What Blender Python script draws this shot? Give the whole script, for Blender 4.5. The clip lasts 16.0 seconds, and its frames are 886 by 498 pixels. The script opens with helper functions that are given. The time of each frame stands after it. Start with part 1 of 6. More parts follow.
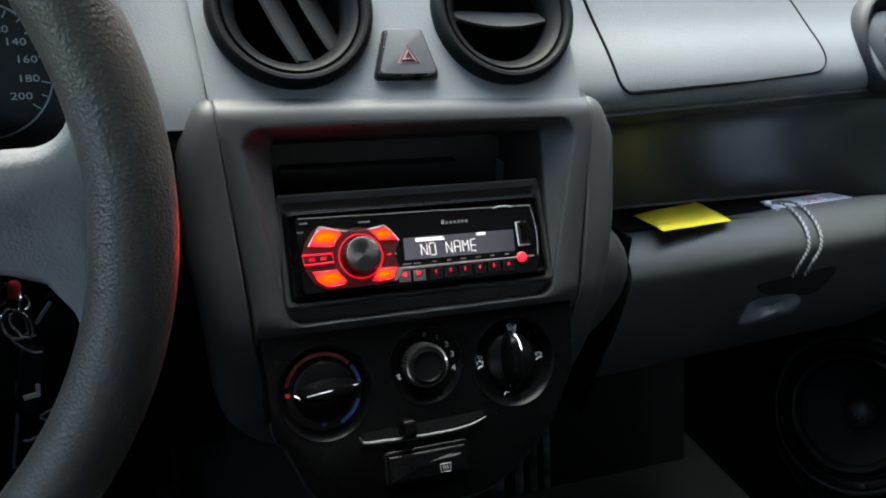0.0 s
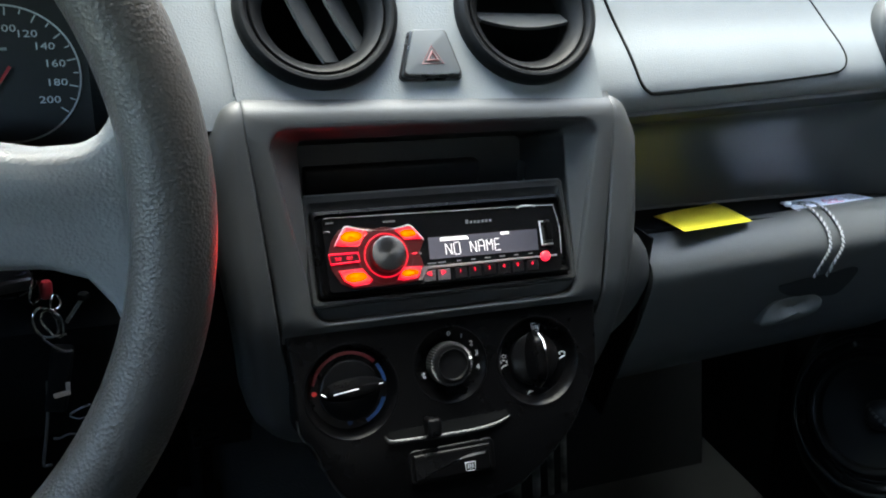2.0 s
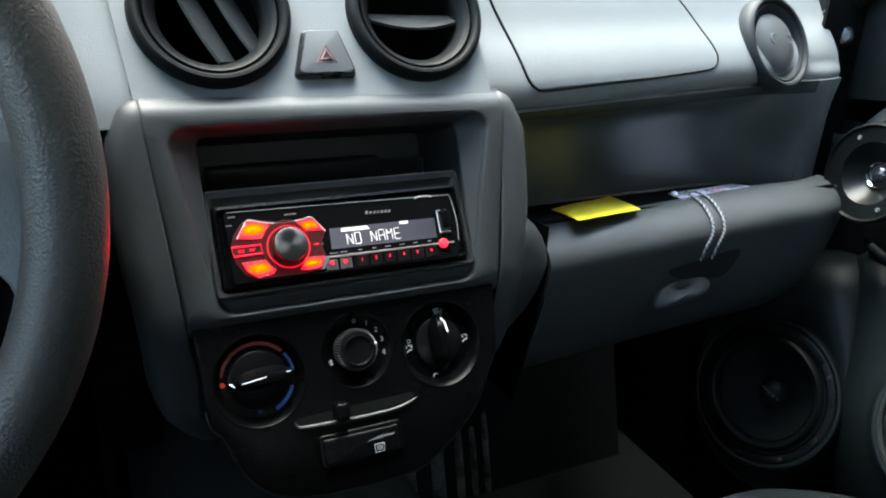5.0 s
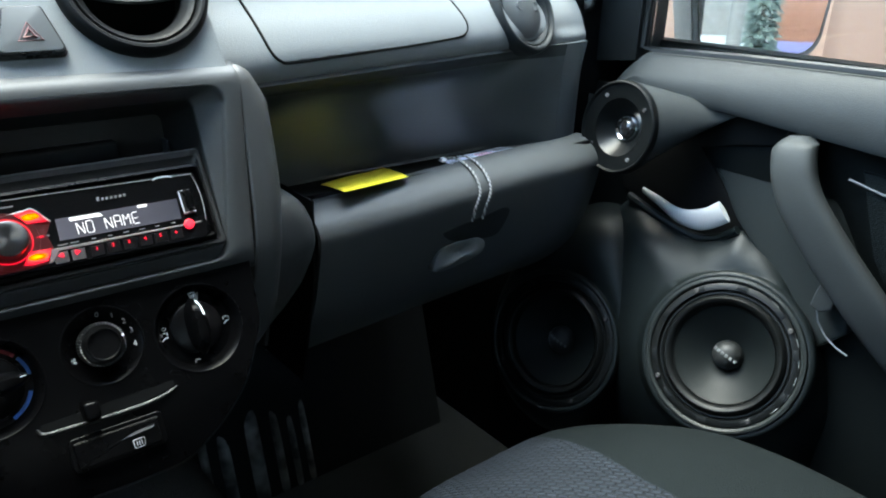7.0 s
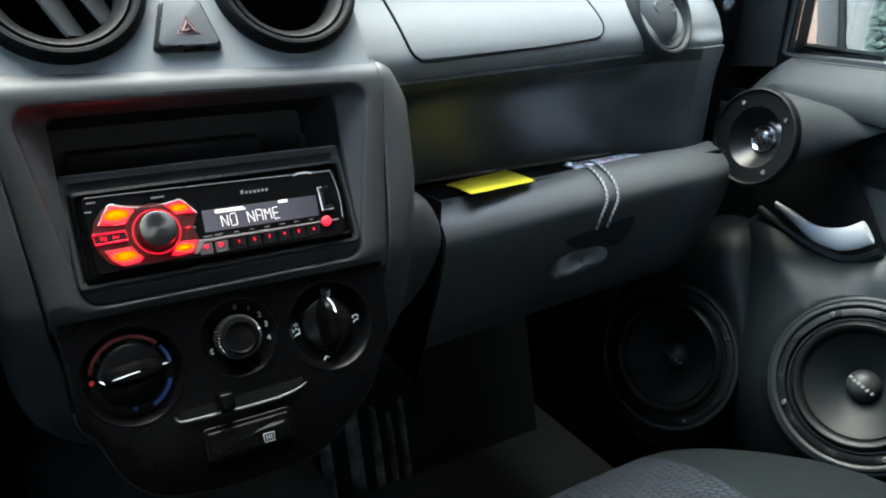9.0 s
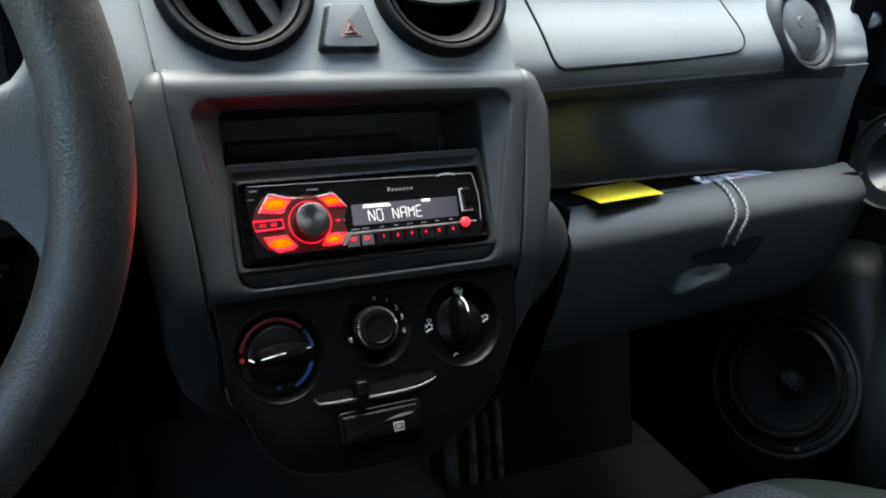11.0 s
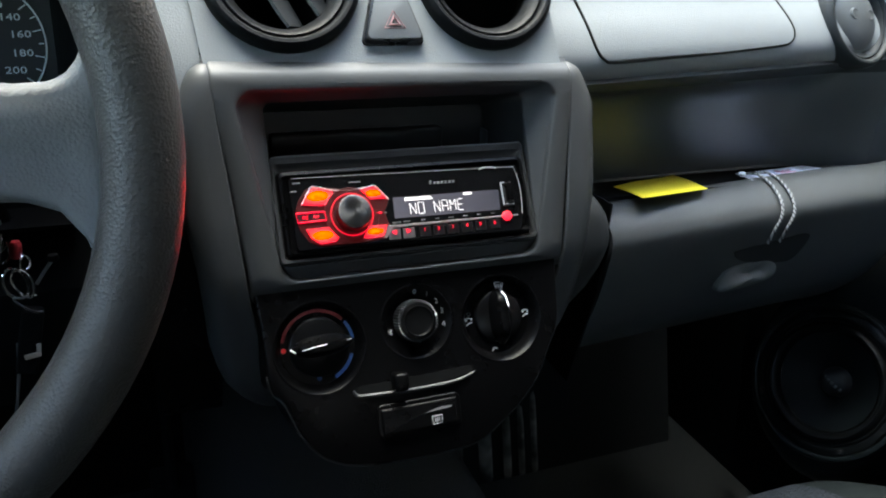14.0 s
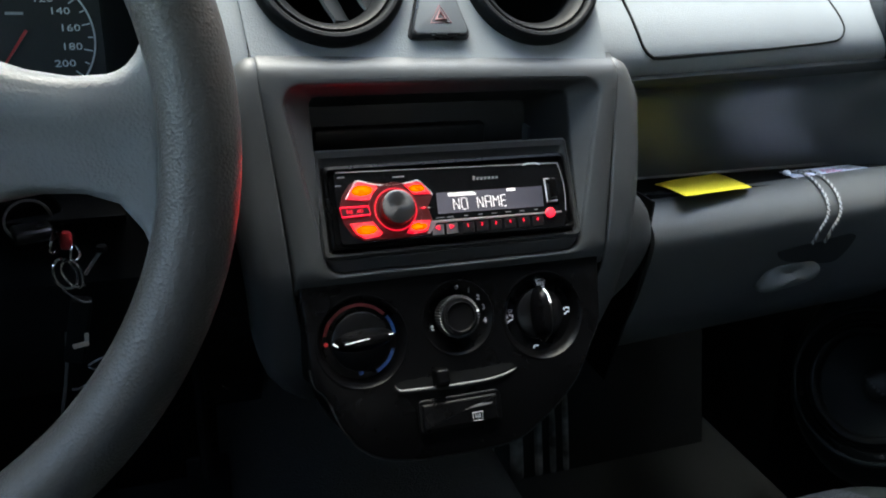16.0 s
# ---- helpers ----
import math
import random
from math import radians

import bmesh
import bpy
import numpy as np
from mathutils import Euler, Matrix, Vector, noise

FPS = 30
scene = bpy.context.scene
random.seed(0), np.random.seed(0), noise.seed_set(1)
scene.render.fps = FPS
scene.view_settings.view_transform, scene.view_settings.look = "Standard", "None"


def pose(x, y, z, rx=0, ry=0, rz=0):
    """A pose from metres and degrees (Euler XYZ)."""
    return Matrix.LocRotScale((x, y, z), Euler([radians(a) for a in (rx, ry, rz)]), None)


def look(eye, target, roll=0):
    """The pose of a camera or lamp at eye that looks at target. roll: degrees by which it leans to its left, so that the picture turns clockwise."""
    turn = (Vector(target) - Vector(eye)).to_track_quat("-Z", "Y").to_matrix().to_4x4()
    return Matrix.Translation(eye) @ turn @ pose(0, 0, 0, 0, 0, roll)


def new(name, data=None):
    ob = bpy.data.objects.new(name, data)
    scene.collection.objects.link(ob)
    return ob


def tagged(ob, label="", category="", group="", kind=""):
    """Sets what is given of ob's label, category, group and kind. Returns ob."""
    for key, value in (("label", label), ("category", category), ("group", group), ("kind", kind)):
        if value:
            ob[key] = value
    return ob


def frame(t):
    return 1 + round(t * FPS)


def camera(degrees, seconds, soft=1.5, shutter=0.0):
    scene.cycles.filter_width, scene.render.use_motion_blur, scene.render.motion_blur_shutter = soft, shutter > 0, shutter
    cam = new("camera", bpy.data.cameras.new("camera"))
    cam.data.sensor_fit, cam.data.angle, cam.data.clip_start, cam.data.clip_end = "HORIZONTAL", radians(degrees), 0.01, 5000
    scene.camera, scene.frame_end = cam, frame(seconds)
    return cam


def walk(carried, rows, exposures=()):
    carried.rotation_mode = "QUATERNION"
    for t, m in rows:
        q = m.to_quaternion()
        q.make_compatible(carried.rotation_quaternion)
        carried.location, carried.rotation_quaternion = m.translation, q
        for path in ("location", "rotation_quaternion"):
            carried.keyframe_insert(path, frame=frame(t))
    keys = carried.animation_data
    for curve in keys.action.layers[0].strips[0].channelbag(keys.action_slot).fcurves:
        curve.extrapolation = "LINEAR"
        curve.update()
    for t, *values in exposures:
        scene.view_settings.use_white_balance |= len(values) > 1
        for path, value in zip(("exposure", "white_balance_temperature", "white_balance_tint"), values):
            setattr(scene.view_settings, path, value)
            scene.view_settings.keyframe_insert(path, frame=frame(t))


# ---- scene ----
cam = camera(60.0, 16.0, soft=2.0)
PATH = [
    (0, (-0.1536, -0.4568, 0.9813), (0.1756, 0.3924, 0.5685), 3.54),
    (0.5, (-0.1475, -0.4617, 0.9762), (0.1854, 0.3798, 0.5508), 3.56),
    (1, (-0.1588, -0.4524, 0.9731), (0.1691, 0.3855, 0.5367), 3.78),
    (1.5, (-0.1581, -0.4530, 0.9747), (0.1557, 0.3977, 0.5530), 3.16),
    (2, (-0.1633, -0.4584, 0.9778), (0.1531, 0.3990, 0.5719), 2.99),
    (2.5, (-0.1649, -0.4656, 0.9793), (0.1583, 0.3905, 0.5760), 3.29),
    (3, (-0.1653, -0.4680, 0.9788), (0.1620, 0.3867, 0.5760), 3.40),
    (5.5, (-0.1512, -0.5034, 0.9648), (0.2979, 0.3104, 0.5960), 2.49),
    (6, (-0.1396, -0.5166, 0.9628), (0.3619, 0.2702, 0.6030), 2.10),
    (6.5, (-0.1256, -0.5310, 0.9633), (0.4395, 0.2109, 0.6023), 2.05),
    (7, (-0.1115, -0.5294, 0.9565), (0.4764, 0.1841, 0.5752), 1.96),
    (7.5, (-0.1119, -0.5208, 0.9526), (0.4631, 0.1941, 0.5548), 1.98),
    (8, (-0.1149, -0.5196, 0.9545), (0.4423, 0.2108, 0.5596), 1.38),
    (8.5, (-0.1190, -0.5097, 0.9538), (0.4102, 0.2466, 0.5691), 1.36),
    (9, (-0.1292, -0.4956, 0.9544), (0.3654, 0.2826, 0.5675), 2.28),
    (9.5, (-0.1508, -0.4946, 0.9579), (0.3095, 0.3018, 0.5655), 3.37),
    (10, (-0.1620, -0.4921, 0.9580), (0.2677, 0.3230, 0.5694), 3.61),
    (12.5, (-0.1648, -0.4849, 0.9578), (0.2044, 0.3568, 0.5639), 3.27),
    (13, (-0.1697, -0.4826, 0.9591), (0.1890, 0.3629, 0.5635), 3.68),
    (13.5, (-0.1710, -0.4812, 0.9590), (0.1787, 0.3654, 0.5578), 3.56),
    (14, (-0.1665, -0.4845, 0.9587), (0.1843, 0.3608, 0.5556), 3.05),
    (14.5, (-0.1690, -0.4806, 0.9578), (0.1776, 0.3638, 0.5493), 3.13),
    (15, (-0.1694, -0.4822, 0.9590), (0.1718, 0.3639, 0.5496), 3.01),
    (15.5, (-0.1707, -0.4805, 0.9581), (0.1661, 0.3686, 0.5511), 2.79),
    (16, (-0.1756, -0.4794, 0.9574), (0.1411, 0.3761, 0.5478), 2.89),
]
EXPOSURES = [(0.0, 4.88, 7350, 2), (0.5, 4.78, 7350, 2), (1.0, 4.63, 7350, 2), (1.5, 4.88, 7350, 2), (2.0, 5.36, 7250, 1), (3.0, 5.44, 7200, 1), (5.5, 5.34, 7100, -1), (6.5, 5.40, 6950, -2), (7.0, 5.30, 6900, -3), (7.5, 5.30, 6950, -2), (8.0, 5.30, 7000, -1), (9.0, 5.26, 7150, -1), (9.5, 5.22, 7200, 0), (10.0, 5.16, 7200, 1), (12.5, 5.25, 7300, 2), (16.0, 5.22, 7300, 2)]
walk(cam, [(t, look(eye, target, roll)) for t, eye, target, roll in PATH], EXPOSURES)

# ---- light: overcast daylight through the car's windows ----
world = bpy.data.worlds.new("overcast_sky")
scene.world = world
world.use_nodes = True
wn, wl = world.node_tree.nodes, world.node_tree.links
sky = wn.new("ShaderNodeTexSky")
sky.sky_type = "NISHITA"
sky.sun_disc = False
sky.sun_elevation, sky.sun_rotation = radians(67), radians(0)
sky.air_density, sky.dust_density = 1.0, 1.2
wl.new(sky.outputs["Color"], wn["Background"].inputs["Color"])
wn["Background"].inputs["Strength"].default_value = 0.09
sun_data = bpy.data.lights.new("sun", "SUN")
sun_data.energy, sun_data.angle, sun_data.color = 0.8, radians(60), (0.95, 0.985, 1.0)
sun = new("sun", sun_data)
sun.matrix_world = look((-0.8, 3, 7), (0, 0, 0))


# ---- materials ----
def material(name, color, rough=0.5, metal=0.0, grain=0.0, grain_scale=1500.0, spec=0.5, vary=0.12, vary_scale=9.0, rough_vary=0.03, emit=None, power=0.0, coat=0.0):
    m = bpy.data.materials.new(name)
    m.use_nodes = True
    nt = m.node_tree
    b = nt.nodes["Principled BSDF"]
    b.inputs["Roughness"].default_value = rough
    b.inputs["Metallic"].default_value = metal
    b.inputs["Specular IOR Level"].default_value = spec
    b.inputs["Coat Weight"].default_value = coat
    b.inputs["Base Color"].default_value = (*color, 1)
    tc = nt.nodes.new("ShaderNodeTexCoord")
    if vary:
        n1 = nt.nodes.new("ShaderNodeTexNoise")
        n1.inputs["Scale"].default_value, n1.inputs["Detail"].default_value = vary_scale, 6.0
        nt.links.new(tc.outputs["Object"], n1.inputs["Vector"])
        mix = nt.nodes.new("ShaderNodeMix")
        mix.data_type = "RGBA"
        mix.inputs["A"].default_value = (*[c * (1 - vary) for c in color], 1)
        mix.inputs["B"].default_value = (*[min(1, c * (1 + vary)) for c in color], 1)
        nt.links.new(n1.outputs["Fac"], mix.inputs["Factor"])
        nt.links.new(mix.outputs["Result"], b.inputs["Base Color"])
        mr = nt.nodes.new("ShaderNodeMapRange")
        mr.inputs["To Min"].default_value, mr.inputs["To Max"].default_value = max(0.02, rough - rough_vary), min(1, rough + rough_vary)
        n3 = nt.nodes.new("ShaderNodeTexNoise")
        n3.inputs["Scale"].default_value, n3.inputs["Detail"].default_value = vary_scale * 7, 5.0
        nt.links.new(tc.outputs["Object"], n3.inputs["Vector"])
        nt.links.new(n3.outputs["Fac"], mr.inputs["Value"])
        nt.links.new(mr.outputs["Result"], b.inputs["Roughness"])
    if grain:
        n2 = nt.nodes.new("ShaderNodeTexVoronoi")
        n2.inputs["Scale"].default_value = grain_scale
        nt.links.new(tc.outputs["Object"], n2.inputs["Vector"])
        bump = nt.nodes.new("ShaderNodeBump")
        bump.inputs["Strength"].default_value, bump.inputs["Distance"].default_value = grain, 0.0006
        nt.links.new(n2.outputs["Distance"], bump.inputs["Height"])
        nt.links.new(bump.outputs["Normal"], b.inputs["Normal"])
    if emit:
        b.inputs["Emission Color"].default_value, b.inputs["Emission Strength"].default_value = (*emit, 1), power
    return m


DASH = material("grained_grey_plastic", (0.142, 0.152, 0.156), 0.64, spec=0.10, grain=0.22, grain_scale=900)
POCKET = material("black_pocket_plastic", (0.024, 0.0240, 0.0245), 0.45, spec=0.25)
FASCIA = material("charcoal_console_plastic", (0.0320, 0.0340, 0.0352), 0.46, spec=0.28, grain=0.14, grain_scale=1400)
PANEL = material("black_satin_plastic", (0.0015, 0.0015, 0.0017), 0.28, grain=0.05, grain_scale=1600, spec=0.06)
BLACK = material("black_plastic", (0.006, 0.006, 0.0065), 0.28)
# Near-black for linings; also paints the deep shade of gaps and hollows
VOID = material("black_lining_and_shade", (0.0038, 0.0040, 0.0042), 0.85, spec=0.06)
GLOSS = material("smooth_dark_plastic", (0.040, 0.044, 0.045), 0.31, rough_vary=0.0, vary=0.05, spec=1.0)
WHEEL = material("grained_wheel_rubber", (0.040, 0.0396, 0.0380), 0.45, spec=0.28, grain=0.42, grain_scale=760)
PAD = material("wheel_pad_plastic", (0.178, 0.179, 0.177), 0.48, spec=0.34, grain=0.42, grain_scale=760)
# Green cast of the shadows is put into DOOR, POD and CONE
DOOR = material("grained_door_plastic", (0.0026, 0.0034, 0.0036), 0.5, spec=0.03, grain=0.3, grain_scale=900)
BELT = material("grey_belt_trim", (0.021, 0.0238, 0.0250), 0.5, spec=0.10, grain=0.3, grain_scale=900)
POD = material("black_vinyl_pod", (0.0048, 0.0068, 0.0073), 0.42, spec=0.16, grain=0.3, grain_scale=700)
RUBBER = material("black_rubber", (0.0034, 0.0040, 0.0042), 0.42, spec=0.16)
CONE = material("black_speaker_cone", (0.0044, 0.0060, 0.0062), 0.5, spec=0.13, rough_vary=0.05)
SILVER = material("satin_silver", (0.55, 0.56, 0.57), 0.35, metal=0.35)
GLOVE_EDGE = material("grey_plastic_edge", (0.06, 0.065, 0.068), 0.4)
DULL = material("dull_silver", (0.22, 0.225, 0.23), 0.4, metal=0.3)
CHROME = material("chrome", (0.8, 0.8, 0.8), 0.08, metal=1.0, vary=0)
WHITE = material("white_print", (0.75, 0.76, 0.76), 0.5, vary=0)
FAINT = material("faint_grey_print", (0.065, 0.065, 0.068), 0.5, vary=0)
GREYMARK = material("grey_print", (0.3, 0.31, 0.32), 0.5, vary=0)
REDMARK = material("red_print", (0.45, 0.02, 0.02), 0.5, vary=0)
BLUEMARK = material("blue_print", (0.018, 0.075, 0.24), 0.5, vary=0)
YELLOW = material("yellow_paper", (0.72, 0.58, 0.03), 0.7, vary=0.04)
CARD = material("pale_blue_card", (0.62, 0.66, 0.78), 0.45, vary=0.06, vary_scale=60)
CORD = material("grey_braided_cord", (0.22, 0.23, 0.235), 0.7)
CLOTH = material("charcoal_seat_cloth", (0.0044, 0.0061, 0.0066), 0.95, grain=0.9, grain_scale=700, spec=0.05)
CARPET = material("black_carpet", (0.016, 0.0175, 0.0175), 0.95, grain=1.0, grain_scale=600, spec=0.05)
ROOF = material("grey_roof_lining", (0.2, 0.2, 0.2), 0.9)
GLOW = material("red_button_light", (0.10, 0.006, 0.005), 0.4, vary=0, emit=(1.0, 0.0010, 0.03), power=0.085)
AMBER = material("orange_button_light", (0.10, 0.006, 0.005), 0.4, vary=0, emit=(1.0, 0.05, 0.02), power=40.0)
at = AMBER.node_tree
spot = at.nodes.new("ShaderNodeTexCoord")
off = at.nodes.new("ShaderNodeVectorMath")
off.operation = "SUBTRACT"
off.inputs[1].default_value = (0.5, 0.5, 0.5)
dist = at.nodes.new("ShaderNodeVectorMath")
dist.operation = "LENGTH"
ramp = at.nodes.new("ShaderNodeValToRGB")
ramp.color_ramp.elements[0].position, ramp.color_ramp.elements[0].color = 0.08, (0.5, 0.00044, 0.00010, 1)
ramp.color_ramp.elements[1].position, ramp.color_ramp.elements[1].color = 0.74, (0.0007, 0.0000012, 0.00002, 1)
for place, red, green, blue in ((0.24, 0.12, 0.00024, 0.00008), (0.35, 0.016, 0.00009, 0.00007), (0.46, 0.0030, 0.00004, 0.00006), (0.57, 0.0011, 0.000008, 0.00004)):
    ramp.color_ramp.elements.new(place).color = (red, green, blue, 1)
at.links.new(spot.outputs["Generated"], off.inputs[0])
at.links.new(off.outputs["Vector"], dist.inputs[0])
at.links.new(dist.outputs["Value"], ramp.inputs["Fac"])
at.links.new(ramp.outputs["Color"], at.nodes["Principled BSDF"].inputs["Emission Color"])
DIMRED = material("dim_red_light", (0.10, 0.006, 0.005), 0.4, vary=0, emit=(1.0, 0.004, 0.035), power=0.032)
LCD = material("grey_display", (0.02, 0.02, 0.025), 0.2, vary=0, emit=(0.23, 0.225, 0.32), power=0.0095)
lt = LCD.node_tree
along, fade = lt.nodes.new("ShaderNodeSeparateXYZ"), lt.nodes.new("ShaderNodeValToRGB")
fade.color_ramp.elements[0].position, fade.color_ramp.elements[0].color = 0.05, (0.23, 0.225, 0.32, 1)
fade.color_ramp.elements[1].position, fade.color_ramp.elements[1].color = 1.0, (0.05, 0.05, 0.075, 1)
fade.color_ramp.elements.new(0.7).color = (0.17, 0.165, 0.24, 1)
lt.links.new(lt.nodes.new("ShaderNodeTexCoord").outputs["Generated"], along.inputs["Vector"])
lt.links.new(along.outputs["X"], fade.inputs["Fac"])
lt.links.new(fade.outputs["Color"], lt.nodes["Principled BSDF"].inputs["Emission Color"])
SEG = material("display_segment_light", (0.5, 0.5, 0.5), 0.4, vary=0, emit=(0.95, 0.86, 0.88), power=0.025)


# ---- mesh helpers ----
ORIGIN = {}


def thing(name, loc, label, category, group="", kind=""):
    ob = new(name)
    ob.location = loc
    ob.empty_display_size = 0.05
    ORIGIN[ob] = Vector(loc)
    return tagged(ob, label, category, group, kind)


def finish(bm, name, mat, smooth=35):
    bmesh.ops.recalc_face_normals(bm, faces=bm.faces)
    me = bpy.data.meshes.new(name)
    bm.to_mesh(me)
    bm.free()
    for f in me.polygons:
        f.use_smooth = True
    me.set_sharp_from_angle(angle=radians(smooth))
    me.materials.append(mat)
    return me


def part(name, bm, mat, parent=None, label="", smooth=35):
    """One mesh under a thing or a part; the bmesh is given in the world's coordinates."""
    if parent is not None:
        o = ORIGIN[parent]
        bmesh.ops.translate(bm, verts=bm.verts, vec=-o)
    ob = new(name, finish(bm, name, mat, smooth))
    if parent is not None:
        ob.parent = parent
        ORIGIN[ob] = ORIGIN[parent]
    if label:
        ob["label"] = label
    return ob


def single(name, bm, mat, label, category, kind="", group="", smooth=35):
    """A thing that is one mesh."""
    c = sum((v.co for v in bm.verts), Vector()) / len(bm.verts)
    bmesh.ops.translate(bm, verts=bm.verts, vec=-c)
    ob = new(name, finish(bm, name, mat, smooth))
    ob.location = c
    ORIGIN[ob] = c
    return tagged(ob, label, category, group, kind)


def plane_frame(y0, z0, slope):
    """Local x across the car, y up along a leaning face, z out of it towards the seats."""
    k = 1 / math.hypot(1, slope)
    return Matrix(((1, 0, 0, 0), (0, slope * k, -k, y0), (0, k, slope * k, z0), (0, 0, 0, 1)))


def facing(centre, normal, up=(0, 0, 1)):
    """A frame at centre whose local z is normal."""
    n = Vector(normal).normalized()
    x = Vector(up).cross(n).normalized()
    y = n.cross(x)
    return Matrix(((x.x, y.x, n.x, centre[0]), (x.y, y.y, n.y, centre[1]), (x.z, y.z, n.z, centre[2]), (0, 0, 0, 1)))


def loft(bm, loops, closed=True, cap_a=False, cap_b=False):
    """Skin between loops of equal length."""
    rows = [[bm.verts.new(p) for p in loop] for loop in loops]
    n = len(rows[0])
    for a, b in zip(rows, rows[1:]):
        for i in range(n if closed else n - 1):
            j = (i + 1) % n
            bm.faces.new((a[i], a[j], b[j], b[i]))
    if cap_a:
        bm.faces.new(rows[0])
    if cap_b:
        bm.faces.new(rows[-1])
    return rows


def lathe(profile, frame_m=None, segments=48, cap=False):
    """Turn (radius, height) pairs about local z."""
    bm = bmesh.new()
    loops = [[(max(r, 1e-5) * math.cos(a), max(r, 1e-5) * math.sin(a), h) for a in (2 * math.pi * i / segments for i in range(segments))] for r, h in profile]
    loft(bm, loops, True, cap_a=cap, cap_b=cap)
    bmesh.ops.remove_doubles(bm, verts=bm.verts, dist=2e-5)
    if frame_m is not None:
        bm.transform(frame_m)
    return bm


def block(w, d, h, m=None, bevel=0.0, segments=2, taper=1.0):
    """A box centred on the origin, bevelled; taper narrows its top."""
    bm = bmesh.new()
    bmesh.ops.create_cube(bm, size=1)
    for v in bm.verts:
        k = taper if v.co.z > 0 else 1
        v.co = Vector((v.co.x * w * k, v.co.y * d * k, v.co.z * h))
    if bevel:
        bmesh.ops.bevel(bm, geom=bm.edges[:], offset=bevel, segments=segments, affect="EDGES", profile=0.6)
    if m is not None:
        bm.transform(m)
    return bm


def prism(outline, z0, z1, m=None, bevel=0.0, segments=2):
    """A plate with a given outline in local x, y, from z0 to z1; the upper edge is bevelled."""
    bm = bmesh.new()
    a = [bm.verts.new((x, y, z0)) for x, y in outline]
    f = bm.faces.new(a)
    r = bmesh.ops.extrude_face_region(bm, geom=[f])
    up = [g for g in r["geom"] if isinstance(g, bmesh.types.BMVert)]
    bmesh.ops.translate(bm, verts=up, vec=(0, 0, z1 - z0))
    if bevel:
        es = [e for e in bm.edges if all(abs(v.co.z - z1) < 1e-7 for v in e.verts)]
        bmesh.ops.bevel(bm, geom=es, offset=bevel, segments=segments, affect="EDGES", profile=0.6)
    if m is not None:
        bm.transform(m)
    return bm


def tube(path, radius, segments=10, closed=False, flat=1.0):
    """A round bar along points; radius may be a list."""
    bm = bmesh.new()
    pts = [Vector(p) for p in path]
    n = len(pts)
    loops, side = [], None
    for i, p in enumerate(pts):
        a = pts[i - 1] if (i or closed) else p
        b = pts[(i + 1) % n] if (i < n - 1 or closed) else p
        d = (b - a).normalized()
        if side is None:
            side = d.cross(Vector((0, 0, 1)) if abs(d.z) < 0.9 else Vector((1, 0, 0))).normalized()
        side = (side - d * side.dot(d)).normalized()
        up = d.cross(side)
        r = radius[i] if isinstance(radius, (list, tuple)) else radius
        loops.append([p + r * (math.cos(t) * side + flat * math.sin(t) * up) for t in (2 * math.pi * k / segments for k in range(segments))])
    if closed:
        loops.append(loops[0])
        loft(bm, loops)
        bmesh.ops.remove_doubles(bm, verts=bm.verts, dist=1e-6)
    else:
        loft(bm, loops, True, True, True)
    return bm


def thicken(bm, thick):
    """Give an open surface a back and rims."""
    bmesh.ops.recalc_face_normals(bm, faces=bm.faces)
    bm.normal_update()
    rims = [e for e in bm.edges if e.is_boundary]
    back = {v: bm.verts.new(v.co - v.normal * thick) for v in bm.verts[:]}
    faces = bm.faces[:]
    for e in rims:
        a, b = e.verts
        bm.faces.new((a, b, back[b], back[a]))
    for f in faces:
        bm.faces.new([back[v] for v in reversed(f.verts)])


def sheet(fn, us, vs, thick=0.003):
    """A surface from a function of (u, v), given a back by thickness."""
    bm = bmesh.new()
    loft(bm, [[fn(u, v) for v in vs] for u in us], closed=False)
    if thick:
        thicken(bm, thick)
    return bm


def rounded(x0, x1, y0, y1, r, k=6, x0b=None, x1b=None):
    """A rounded rectangle or trapezium, counter-clockwise from the lower right; x0b, x1b: its lower corners."""
    x0b, x1b = x0 if x0b is None else x0b, x1 if x1b is None else x1b
    out = []
    for cx, cy, a0 in ((x1b - r, y0 + r, -90), (x1 - r, y1 - r, 0), (x0 + r, y1 - r, 90), (x0b + r, y0 + r, 180)):
        out += [(cx + r * math.cos(radians(a0 + 90 * i / k)), cy + r * math.sin(radians(a0 + 90 * i / k))) for i in range(k + 1)]
    return out


def lerp_table(table, x):
    xs, ys = zip(*sorted(table))
    return float(np.interp(x, xs, ys))


def smooth_path(points, steps=8):
    """Points along a Catmull-Rom curve."""
    p = [Vector(q) for q in points]
    p = [2 * p[0] - p[1], *p, 2 * p[-1] - p[-2]]
    out = []
    for i in range(1, len(p) - 2):
        for s in range(steps):
            t = s / steps
            a, b, c, d = p[i - 1], p[i], p[i + 1], p[i + 2]
            out.append(0.5 * (2 * b + (c - a) * t + (2 * a - 5 * b + 4 * c - d) * t * t + (3 * b - a - 3 * c + d) * t ** 3))
    return out + [p[-2]]


